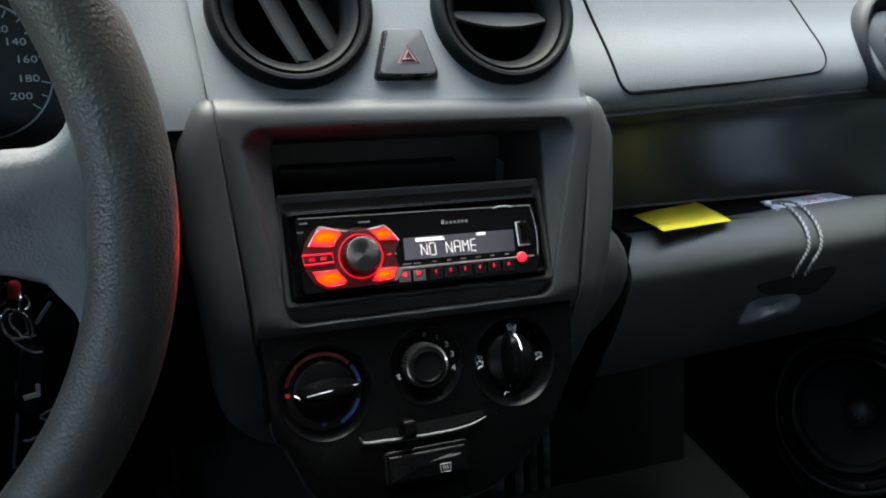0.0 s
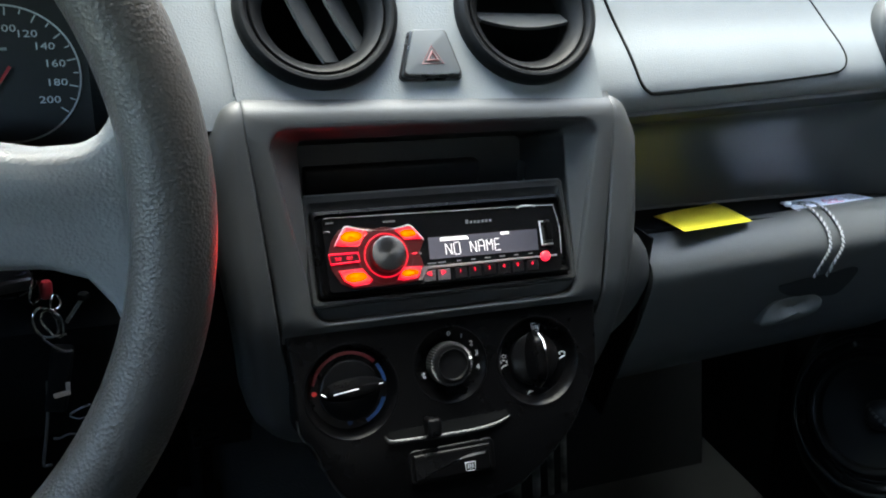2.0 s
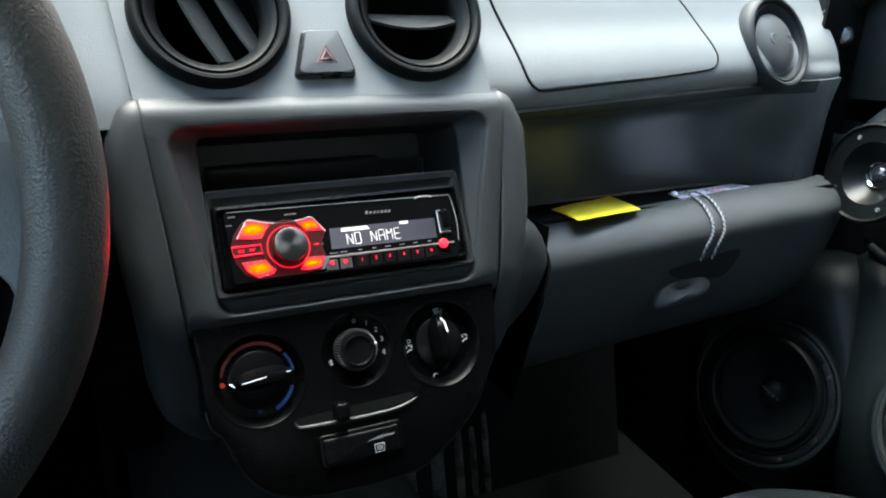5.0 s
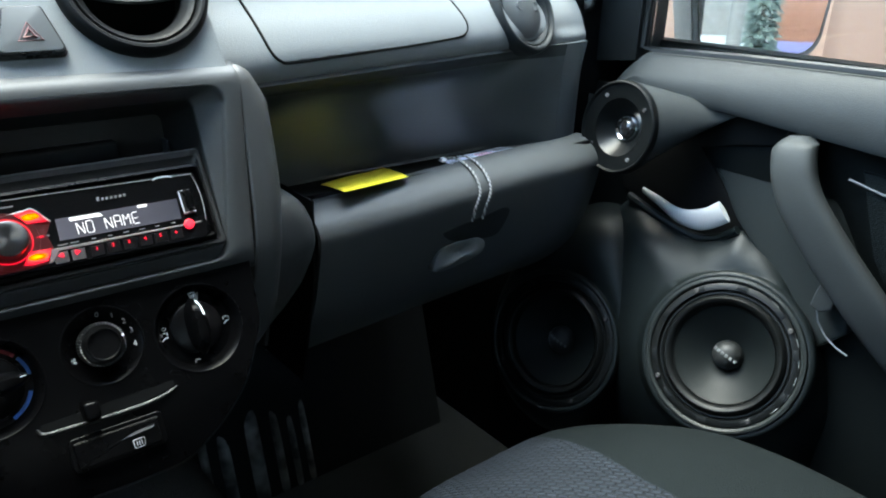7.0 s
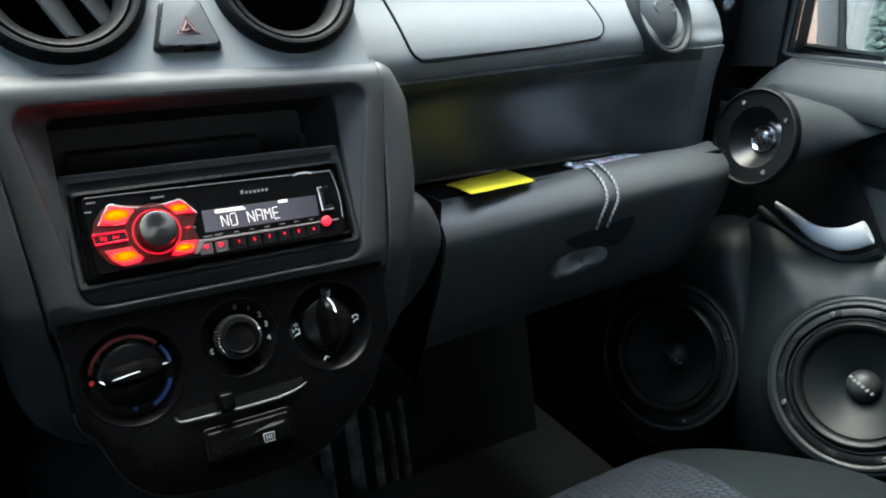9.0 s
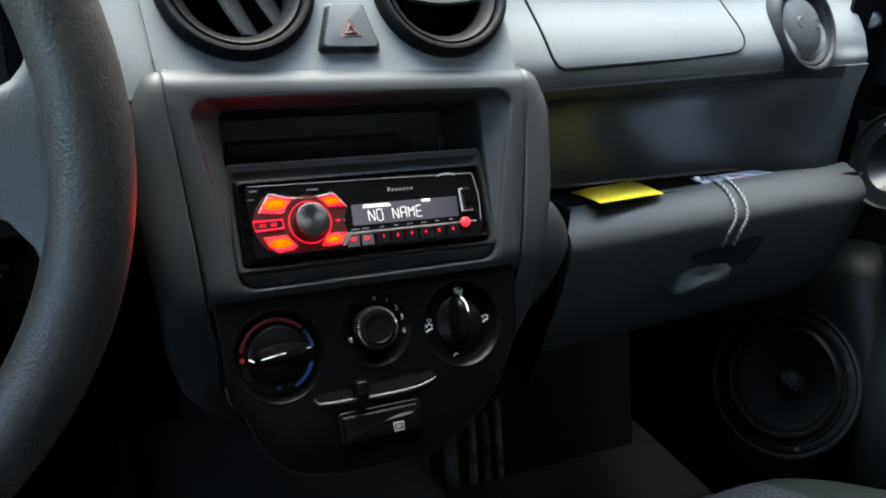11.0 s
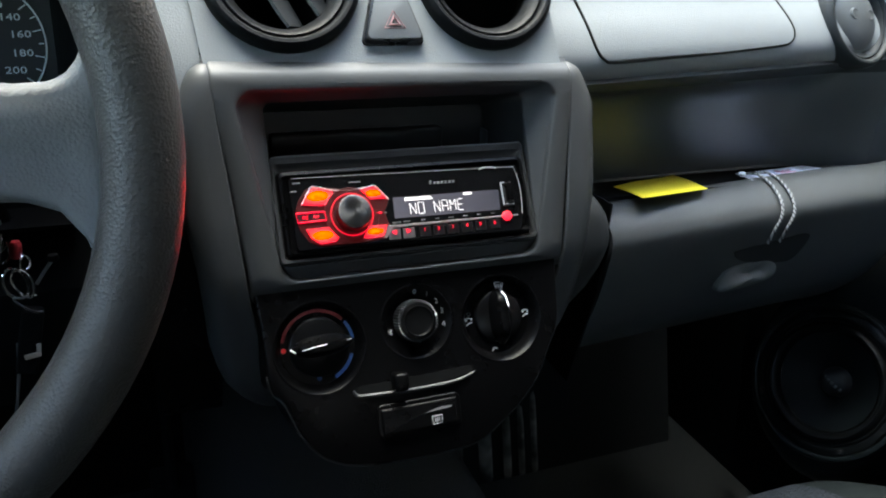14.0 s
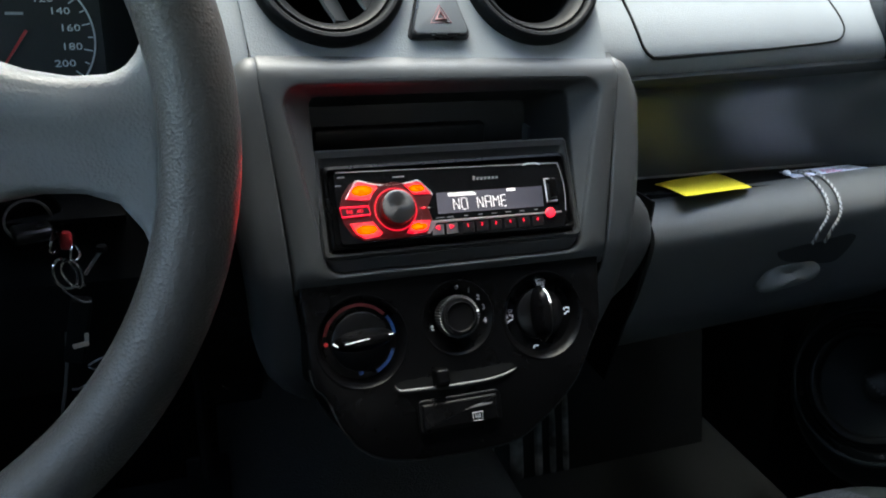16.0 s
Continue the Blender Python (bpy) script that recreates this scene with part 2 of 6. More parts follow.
def lettering(text, size, m, name, mat, parent, depth=0.0002, bold=0.0, align="CENTER", shear=0.0):
    cu = bpy.data.curves.new(name, "FONT")
    cu.body, cu.size, cu.extrude, cu.offset, cu.shear = text, size, depth, bold, shear
    cu.align_x, cu.align_y, cu.resolution_u = align, "CENTER", 2
    tmp = bpy.data.objects.new(name, cu)
    me = bpy.data.meshes.new_from_object(tmp)
    bpy.data.objects.remove(tmp)
    bpy.data.curves.remove(cu)
    bm = bmesh.new()
    bm.from_mesh(me)
    bpy.data.meshes.remove(me)
    bm.transform(m)
    return part(name, bm, mat, parent)


# leaning faces of the dashboard
FA = plane_frame(-0.002, 0.855, 0.31)
DI = plane_frame(0.0, 0.80, 0.65)
RA = plane_frame(-0.0415, 0.751, 0.65)
PD = plane_frame(-0.036, 0.71, 0.481)
CP = plane_frame(0.039, 0.915, 0.6)

# ---- the car's shell and the street outside ----
def shell_panel(name, corners, mat, label, category, thick=0.02):
    """A flat panel with thickness, from four corners."""
    bm = bmesh.new()
    bm.faces.new([bm.verts.new(c) for c in corners])
    thicken(bm, thick)
    return single(name, bm, mat, label, category, kind="structure")


def opening_wall(name, outer, holes, m, mat, label, category, thick=0.03):
    """A wall with openings through it, drawn in local x, y."""
    bm = bmesh.new()
    for loop in (outer, *holes):
        vs = [bm.verts.new((x, y, 0)) for x, y in loop]
        for a, b in zip(vs, vs[1:] + vs[:1]):
            bm.edges.new((a, b))
    bmesh.ops.triangle_fill(bm, edges=bm.edges[:], use_beauty=True)
    r = bmesh.ops.extrude_face_region(bm, geom=bm.faces[:])
    bmesh.ops.translate(bm, verts=[g for g in r["geom"] if isinstance(g, bmesh.types.BMVert)], vec=(0, 0, thick))
    bm.transform(m)
    return single(name, bm, mat, label, category, kind="structure")


def box_loop(x0, x1, y0, y1):
    return [(x0, y0), (x1, y0), (x1, y1), (x0, y1)]


# side walls: local x runs towards the car's back, local y up
SIDE_R = Matrix(((0, 0, 1, 0.745), (-1, 0, 0, 0), (0, 1, 0, 0), (0, 0, 0, 1)))
SIDE_L = Matrix(((0, 0, 1, -0.775), (-1, 0, 0, 0), (0, 1, 0, 0), (0, 0, 0, 1)))
WINDOW = [(-0.10, 0.838), (0.78, 0.850), (0.76, 1.30), (0.32, 1.31), (-0.04, 1.12), (-0.10, 1.02)]
SIDE = [(-1.0, 0.02), (2.3, 0.02), (2.3, 1.42), (0.22, 1.42), (-0.52, 1.0), (-1.0, 0.95)]
opening_wall("wall_right", SIDE, [WINDOW, [(0.90, 0.87), (1.62, 0.89), (1.58, 1.30), (0.92, 1.31)]], SIDE_R, DOOR, "dark car side with front and rear window openings", "car side")
# Unseen wall; its opening is made small to cut light from the left
opening_wall("wall_left", SIDE, [[(0.08, 0.94), (0.78, 0.94), (0.76, 1.22), (0.36, 1.22)]], SIDE_L, DOOR, "dark driver's side of the car with a narrowed window opening", "car side")
shell_panel("roof", [(-0.77, -0.14, 1.42), (0.77, -0.14, 1.42), (0.77, -2.3, 1.42), (-0.77, -2.3, 1.42)], ROOF, "pale grey fabric roof lining of the car", "roof lining")
BACK = Matrix(((1, 0, 0, 0), (0, 0, -1, -2.30), (0, 1, 0, 0), (0, 0, 0, 1)))
opening_wall("wall_back", box_loop(-0.77, 0.77, 0.02, 1.44), [box_loop(-0.48, 0.48, 0.98, 1.28)], BACK, DOOR, "dark tailgate lining of the car with a window opening", "tailgate")
shell_panel("floor", [(-0.77, 1.0, 0.05), (0.77, 1.0, 0.05), (0.77, -2.3, 0.05), (-0.77, -2.3, 0.05)], CARPET, "black carpeted floor of the car", "floor")
shell_panel("firewall", [(-0.77, 0.62, 0.05), (0.77, 0.62, 0.05), (0.77, 0.56, 0.98), (-0.77, 0.56, 0.98)], VOID, "black lining of the footwell front", "bulkhead")

SNOW = material("trodden_snow", (0.30, 0.31, 0.33), 0.8, vary=0.3, vary_scale=0.6)
shell_panel("ground", [(-400, -400, -0.25), (400, -400, -0.25), (400, 400, -0.25), (-400, 400, -0.25)], SNOW, "trodden grey snow on the ground", "ground", 0.2)


# ---- dashboard ----
dashboard = thing("dashboard", (0.3, 0.3, 0.75), "grey grained plastic dashboard with an open passenger shelf", "dashboard")


def nose_y(x):
    return 0.035 + 0.17 * (max(x, 0.13) - 0.16)


def shelf_back_y(x):
    n = nose_y(x)
    t = min(1, max(0, (x - 0.50) / 0.115))
    full = 0.150 + 0.012 * (x - 0.25)
    y = full + (n + 0.005 - full) * t * t * (3 - 2 * t)
    return max(n + 0.004, y) + 25 * max(0, x - 0.622) ** 2


def passenger_profile(x):
    n = nose_y(x)
    d = shelf_back_y(x) - n
    back = n + d
    pts = [(0.56, 1.000), (0.36, 0.998), (n + 0.17, 0.985), (n + 0.11, 0.968), (n + 0.066, 0.935), (n + 0.041, 0.901), (n + 0.023, 0.881),
           (n + 0.013, 0.867), (n + 0.008, 0.856), (n + min(0.008, 0.25 * d), 0.846), (n + min(0.013, 0.33 * d), 0.837), (n + min(0.026, 0.48 * d), 0.828), (n + 0.66 * d, 0.816),
           (n + 0.85 * d, 0.798), (n + 0.96 * d, 0.765), (back, 0.735), (back, 0.705)]
    return smooth_path([(0, y, z) for y, z in pts], 4)


def sweep_profile(profile, xs, thick):
    bm = bmesh.new()
    loft(bm, [[(x, p.y, p.z) for p in profile(x)] for x in xs], closed=False)
    thicken(bm, thick)
    return bm


XS = [0.128 + (0.64 - 0.128) * i / 56 for i in range(57)]
SPLIT = 39  # where the nose turns into the shelf's back wall
part("upper_pad", sweep_profile(lambda x: passenger_profile(x)[:SPLIT + 1], XS, 0.004), DASH, dashboard)
CUT = 51
# Same pad, but its roll gets a darker colour to paint the shade underneath
part("nose_roll", sweep_profile(lambda x: passenger_profile(x)[SPLIT:46], XS[:CUT + 1], 0.004), material("shaded_nose_underside", (0.030, 0.033, 0.034), 0.55, spec=0.15), dashboard, "rounded underside of the pad, darkened for its shade")
part("shelf_back", sweep_profile(lambda x: passenger_profile(x)[45:], XS[:CUT + 1], 0.004), GLOSS, dashboard, "smooth dark back wall of the shelf")
part("end_pillar", sweep_profile(lambda x: passenger_profile(x)[SPLIT:], XS[CUT:], 0.004), material("smooth_grey_plastic", (0.066, 0.072, 0.075), 0.34), dashboard, "smooth grey end of the shelf")
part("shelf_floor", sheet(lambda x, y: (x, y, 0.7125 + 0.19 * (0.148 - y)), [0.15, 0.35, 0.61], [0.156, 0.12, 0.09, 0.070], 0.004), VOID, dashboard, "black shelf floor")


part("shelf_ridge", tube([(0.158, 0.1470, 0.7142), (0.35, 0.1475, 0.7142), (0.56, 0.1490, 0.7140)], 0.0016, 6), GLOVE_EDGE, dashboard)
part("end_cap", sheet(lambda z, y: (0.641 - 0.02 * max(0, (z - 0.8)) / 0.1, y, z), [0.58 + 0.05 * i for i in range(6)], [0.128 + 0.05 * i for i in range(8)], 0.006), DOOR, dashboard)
# Black sheet stands in for the dark gap at the dashboard's end
part("end_filler", sheet(lambda x, z: (x, 0.150, z), [0.630, 0.70, 0.745], [0.30, 0.6, 0.8, 1.0], 0.004), VOID, dashboard, "black sheet for the dark gap beside the door")

# driver's half: hood over the instruments and the dark lower dash
part("driver_pad", sheet(lambda x, p: (x, *p), [-0.70, -0.5, -0.3, -0.20, -0.128], [(0.56, 1.0), (0.30, 0.99), (0.26, 0.985)], 0.004), DASH, dashboard)
part("driver_cheek", sweep_profile(lambda x: smooth_path([(0, 0.27, 0.99), (0, 0.12, 0.972), (0, 0.065, 0.94), (0, 0.035, 0.90), (0, 0.014, 0.868), (0, 0.006, 0.850)], 4), [-0.173, -0.165, -0.15, -0.128], 0.004), DASH, dashboard)
part("driver_side_panel", sweep_profile(lambda x: smooth_path([(0, 0.016, 0.852), (0, 0.010, 0.8495), (0, 0.006, 0.842), (0, 0.0, 0.80), (0, -0.005, 0.74), (0, 0.01, 0.66), (0, 0.06, 0.58)], 4), [-0.172, -0.16, -0.145, -0.128], 0.004), PANEL, dashboard, "black panel beside the console")
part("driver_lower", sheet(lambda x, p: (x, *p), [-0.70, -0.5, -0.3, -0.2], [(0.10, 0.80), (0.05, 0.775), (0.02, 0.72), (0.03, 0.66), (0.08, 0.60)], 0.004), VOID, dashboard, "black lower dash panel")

# centre panel behind the round vents, with holes for them
VENT_X, VENT_R = 0.072, 0.050
bm = bmesh.new()
def circle(cx, cy, r, n=48):
    return [(cx + r * math.cos(2 * math.pi * i / n), cy + r * math.sin(2 * math.pi * i / n)) for i in range(n)]
for loop in ([(-0.1258, -0.066), (0.1218, -0.066), (0.1185, 0.0), (0.114, 0.085), (-0.140, 0.085), (-0.1325, 0.0)], circle(-VENT_X - 0.0005, 0, VENT_R - 0.004), circle(VENT_X - 0.001, 0, VENT_R - 0.004)):
    vs = [bm.verts.new((x, y, 0)) for x, y in loop]
    for a, b in zip(vs, vs[1:] + vs[:1]):
        bm.edges.new((a, b))
bmesh.ops.triangle_fill(bm, edges=bm.edges[:], use_beauty=True)
bm.transform(CP)
thicken(bm, 0.003)
part("centre_panel", bm, DASH, dashboard, smooth=20)
part("centre_top", sheet(lambda x, p: (x, *p), [-0.14, 0.0, 0.13], [(0.085, 0.988), (0.11, 1.0), (0.2, 1.005), (0.56, 1.0)], 0.004), DASH, dashboard)

# ---- centre console ----
console = thing("centre_console", (0, 0.03, 0.60), "charcoal plastic centre console with a large rounded radio opening", "centre console")


MID = 0.0012  # the console's middle


def fascia_loop(x_top, x_bot, v_top, v_bot, r, n, n_low=None, bow=0.0):
    """A rounded loop on the leaning face; n: how proud its upper edge lies, n_low: its lower edge."""
    n_low = n if n_low is None else n_low
    out = []
    for x, y in rounded(-x_top, x_top, v_bot, v_top, r, 10, -x_bot, x_bot):
        k = (v_top - y) / (v_top - v_bot)
        out.append(FA @ Vector((x + MID, y + (bow * (1 - (x / x_top) ** 2) if y > v_top - r - 0.001 else 0), n + (n_low - n) * k)))
    return out


def rim_loop(x_top, x_bot, v_top, v_bot, r, n, dip, bow):
    """As fascia_loop, but only the lowest part sinks by dip, to run into the panel below."""
    return [FA @ (Vector((x + MID, y + (bow * (1 - (x / x_top) ** 2) - 0.0165 * x) * min(1, max(0, (y - v_top + r + 0.03) / 0.03)), n - dip * min(1, max(0, (-0.122 - y) / 0.012)))))
            for x, y in rounded(-x_top, x_top, v_bot, v_top, r, 10, -x_bot, x_bot)]


OUTER, INNER = fascia_loop(0.1102, 0.0918, -0.0058, -0.1246, 0.0112, -0.0036, -0.0046), fascia_loop(0.0942, 0.0934, -0.0105, -0.1166, 0.0065, -0.0160, -0.0012)


def between(k):
    return [a.lerp(b, k) for a, b in zip(OUTER, INNER)]


bm = bmesh.new()
loft(bm, [rim_loop(0.1262, 0.1130, 0.0162, -0.1380, 0.002, -0.0092, 0.0, 0.0030), rim_loop(0.1262, 0.1130, 0.0128, -0.1375, 0.002, -0.0080, 0.0, 0.0028),
          rim_loop(0.1261, 0.1130, 0.0106, -0.1365, 0.002, -0.0062, 0.001, 0.0026), rim_loop(0.1260, 0.1130, 0.0080, -0.1350, 0.0025, -0.0036, 0.0035, 0.0024),
          rim_loop(0.1257, 0.1128, 0.0052, -0.1335, 0.003, -0.0016, 0.0046, 0.0020), rim_loop(0.1251, 0.1123, 0.0022, -0.1318, 0.004, -0.0005, 0.0045, 0.0014),
          rim_loop(0.1240, 0.1112, -0.0004, -0.1300, 0.010, 0.0000, 0.004, 0.0007), rim_loop(0.1150, 0.1015, -0.0020, -0.1282, 0.012, 0.0000, 0.0020, 0.0),
          fascia_loop(0.1128, 0.0942, -0.0028, -0.1272, 0.0128, 0.0000), fascia_loop(0.1120, 0.0934, -0.0036, -0.1265, 0.0124, -0.0003, -0.0004), fascia_loop(0.1113, 0.0926, -0.0044, -0.1257, 0.012, -0.0011, -0.0012),
          fascia_loop(0.1107, 0.0921, -0.0051, -0.1251, 0.0116, -0.0023, -0.0028), OUTER, between(0.08), between(0.94), INNER,
          fascia_loop(0.0936, 0.0928, -0.0102, -0.1156, 0.0065, -0.0166, -0.0014), fascia_loop(0.0932, 0.0923, -0.0100, -0.1147, 0.0065, -0.0178, -0.0026), fascia_loop(0.0930, 0.0920, -0.0100, -0.1143, 0.0065, -0.0200, -0.0070)])
fascia = part("fascia", bm, FASCIA, console, smooth=70)
bm = bmesh.new()
loft(bm, [fascia_loop(0.0929, 0.0919, -0.0101, -0.1142, 0.006, -0.0190, -0.0060), fascia_loop(0.0924, 0.0912, -0.0110, -0.1140, 0.006, -0.045, -0.040), fascia_loop(0.0915, 0.0900, -0.0130, -0.1130, 0.006, -0.085)], cap_b=True)
pocket = part("pocket", bm, POCKET, console, "black empty storage pocket above the radio")
# Added block in place of a reflection on the pocket's back wall
part("ledge", block(0.134, 0.012, 0.060, Matrix.Translation((-0.0125, 0.066, 0.7735)), 0.003, 3), POCKET, pocket, "low black step added for the sheen at the pocket's back")
part("rib", block(0.0022, 0.012, 0.050, Matrix.Translation((0.0905, 0.062, 0.775)), 0.0008, 2), GLOVE_EDGE, pocket)


FLANK_W = [(0.8675, 0.1370), (0.858, 0.1418), (0.8531, 0.1448), (0.8476, 0.1482), (0.8357, 0.1508), (0.81, 0.1503), (0.787, 0.1497), (0.769, 0.1478), (0.7376, 0.1434), (0.709, 0.1408), (0.675, 0.1390), (0.64, 0.130), (0.60, 0.110)]
FLANK_S = [(0.865, 0.1268), (0.845, 0.1251), (0.82, 0.1229), (0.785, 0.1197), (0.762, 0.1177), (0.74, 0.1157), (0.7232, 0.1142), (0.70, 0.110), (0.68, 0.103), (0.66, 0.090), (0.64, 0.070), (0.62, 0.04), (0.60, 0.01)]
FLANK_F = [(0.8675, 0.030), (0.8668, 0.021), (0.8658, 0.0140), (0.8642, 0.0090), (0.8618, 0.0048), (0.8578, 0.0008), (0.8520, -0.0018), (0.845, -0.0046), (0.80, -0.0192), (0.765, -0.0305), (0.735, -0.037), (0.71, -0.036), (0.66, -0.026), (0.62, 0.0), (0.60, 0.02)]


def flank(side):
    def fn(z, i):
        w, s, f = lerp_table(FLANK_W, z), lerp_table(FLANK_S, z), lerp_table(FLANK_F, z)
        r = min(0.018, (w - s) * 0.75)
        pts = [(s - 0.0008, f + 0.012), (s - 0.0007, f + 0.0010), (s + 0.0005, f)] + [(w - r + r * math.sin(a), f + 1.2 * r * (1 - math.cos(a))) for a in (k * math.pi / 12 for k in range(7))] + [(w, f + 0.06), (w + 0.004, 0.16)]
        x, y = pts[i]
        fall = (0.17 + 0.25 * min(1, max(0, y / 0.03))) * max(0, x - s) * min(1, max(0, (z - 0.835) / 0.02))
        return (side * x + MID, y, z - 0.0040 * min(1, max(0, (y - 0.008) / 0.02)) * min(1, max(0, (z - 0.85) / 0.01)) - fall - 0.0020 * side * min(1, max(0, (z - 0.80) / 0.05)))
    zs = [0.8675, 0.8668, 0.8658, 0.8642, 0.8618, 0.8578, 0.8520, 0.845, 0.835, 0.82, 0.80, 0.78, 0.765, 0.75, 0.742, 0.735, 0.72, 0.70, 0.68, 0.66, 0.64, 0.62, 0.60]
    return sheet(fn, zs, range(12), 0.003)


part("flank", flank(1), FASCIA, console)
part("flank", flank(-1), FASCIA, console)
CHEEK = [(0.7485, 0.166), (0.7470, 0.1760), (0.7440, 0.1835), (0.738, 0.1900), (0.730, 0.1960), (0.720, 0.2005), (0.708, 0.2035), (0.695, 0.2035), (0.680, 0.2020), (0.660, 0.1960), (0.640, 0.184), (0.610, 0.160)]


def cheek(z, i):
    """The shoulder that swells from the console's side towards the glovebox."""
    xo = lerp_table(CHEEK, z)
    pts = [(0.150, 0.004), (xo - 0.020, 0.016), (xo - 0.009, 0.022), (xo - 0.003, 0.029), (xo, 0.038), (xo + 0.001, 0.060), (xo, 0.13)]
    x, y = pts[i]
    return (max(0.145, x) + MID, y + 0.3 * max(0, 0.70 - z), z)


part("shoulder", sheet(cheek, [0.7485, 0.7480, 0.7470, 0.7455, 0.744, 0.741, 0.738, 0.734, 0.730, 0.725, 0.720, 0.714, 0.708, 0.70, 0.695, 0.688, 0.680, 0.67, 0.66, 0.65, 0.64, 0.625, 0.61], range(7), 0.003), FASCIA, console, "rounded shoulder beside the glovebox")

# lower panel with three round wells
BEAD = material("rounded_panel_edge", (0.012, 0.0125, 0.013), 0.36, spec=0.4)
LOWER = [(-0.1095, 0.0205), (-0.1080, 0.012), (-0.1062, -0.01), (-0.1044, -0.045), (-0.0965, -0.0565), (-0.088, -0.078), (-0.077, -0.093), (-0.060, -0.1025), (-0.034, -0.1065), (0.0, -0.1075),
         (0.031, -0.1055), (0.050, -0.0960), (0.0660, -0.0850), (0.0825, -0.0690), (0.0955, -0.0470), (0.1045, -0.030), (0.1065, -0.010), (0.108, 0.012), (0.1095, 0.0205)]
LOWER = [(p.x, p.y) for p in smooth_path([(x, y, 0) for x, y in LOWER], 4)]
DIALS = ((-0.0712, -0.0242, 0.0313), (-0.0030, -0.0165, 0.0262), (0.0610, -0.0224, 0.0314))
bm = bmesh.new()
for loop in (LOWER, *[circle(cx, cy, r) for cx, cy, r in DIALS]):
    vs = [bm.verts.new((x, y, 0.008)) for x, y in loop]
    for a, b in zip(vs, vs[1:] + vs[:1]):
        bm.edges.new((a, b))
bmesh.ops.triangle_fill(bm, edges=bm.edges[:], use_beauty=True)
loft(bm, [[(x * k, y * k, h) for x, y in LOWER] for k, h in ((1.0, 0.008), (1.008, 0.0076), (1.014, 0.0066), (1.018, 0.0050), (1.020, 0.0030), (1.020, -0.07))])
bmesh.ops.remove_doubles(bm, verts=bm.verts, dist=1e-6)
bm.transform(PD)
lower_panel = part("lower_panel", bm, PANEL, console, "black satin heater control panel", smooth=25)
part("bead", tube([PD @ Vector((x * 1.017, y * 1.017, 0.0050)) for x, y in LOWER if y < -0.030], 0.0010, 8), BEAD, lower_panel, "thin shiny rounded edge")

# ---- glovebox ----
GLOVE = material("grained_glovebox_plastic", (0.035, 0.0385, 0.040), 0.45, spec=0.42, grain=0.3, grain_scale=900)
glovebox = thing("glovebox", (0.42, 0.09, 0.56), "dark grey closed glovebox with a rounded top edge", "glovebox")


def glove_profile(x):
    c, lift = 0.03 * (x - 0.216) + 2.2 * max(0, x - 0.54) ** 2, 0.033 * (x - 0.216) - 0.0045 - 0.06 * max(0, x - 0.51)
    pts = [(0.080, 0.7195), (0.0765, 0.7262), (0.0695, 0.7274), (0.059, 0.7252), (0.047, 0.7195), (0.0375, 0.7122), (0.0325, 0.7045), (0.0315, 0.696), (0.0330, 0.685), (0.0385, 0.660), (0.0465, 0.632), (0.059, 0.602), (0.080, 0.572), (0.108, 0.548), (0.16, 0.53)]
    return smooth_path([(0, y + c, z + lift) for y, z in pts], 4)


part("door", sweep_profile(glove_profile, [0.209 + (0.618 - 0.209) * i / 28 for i in range(29)], 0.006), GLOVE, glovebox)

# Added sheet that closes the see-through gap and paints it dark
part("gap_filler", sheet(lambda y, z: (0.2055, y + 0.25 * max(0, 0.66 - z), z), [0.036, 0.08, 0.16, 0.30], [0.535, 0.57, 0.61, 0.65, 0.69, 0.735], 0.002), VOID, glovebox, "black sheet added for the dark gap beside the glovebox")

# ---- passenger door ----
door = thing("passenger_door", (0.73, -0.4, 0.30), "dark grey closed passenger door with speaker pod", "car door")


def belt(y, i):
    top = 0.8335 - 0.0495 * (y + 0.06) if y > -0.06 else 0.8335 - 0.03 * (y + 0.06)
    low = 0.777 + 0.06 * min(0, y + 0.06)
    fall = max(0, y - 0.068)
    top -= 0.55 * fall + 6 * fall ** 2
    low -= 0.3 * fall
    out = 0.10 * fall
    pts = [(0.735, top - 0.002), (0.712, top + 0.002), (0.700, top), (0.690, top - 0.008), (0.682, top - 0.022), (0.677, (top + low) / 2 - 0.002), (0.675, low + 0.008), (0.678, low + 0.002), (0.688, low), (0.715, low)]
    return (pts[i][0] + out, y, pts[i][1])


part("belt_trim", sheet(belt, [0.140, 0.128, 0.116, 0.104, 0.092, 0.080, 0.068, *[0.05 - 0.05 * i for i in range(21)]], range(10), 0.003), BELT, door)
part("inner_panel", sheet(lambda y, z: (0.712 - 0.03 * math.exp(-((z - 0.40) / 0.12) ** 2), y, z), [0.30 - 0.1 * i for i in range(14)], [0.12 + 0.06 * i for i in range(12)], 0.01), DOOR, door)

POD_A, POD_AN = (0.627, -0.142, 0.521), (-0.88, -0.20, 0.42)
POD_B, POD_BN = (0.593, 0.082, 0.449), (-0.93, -0.16, 0.32)


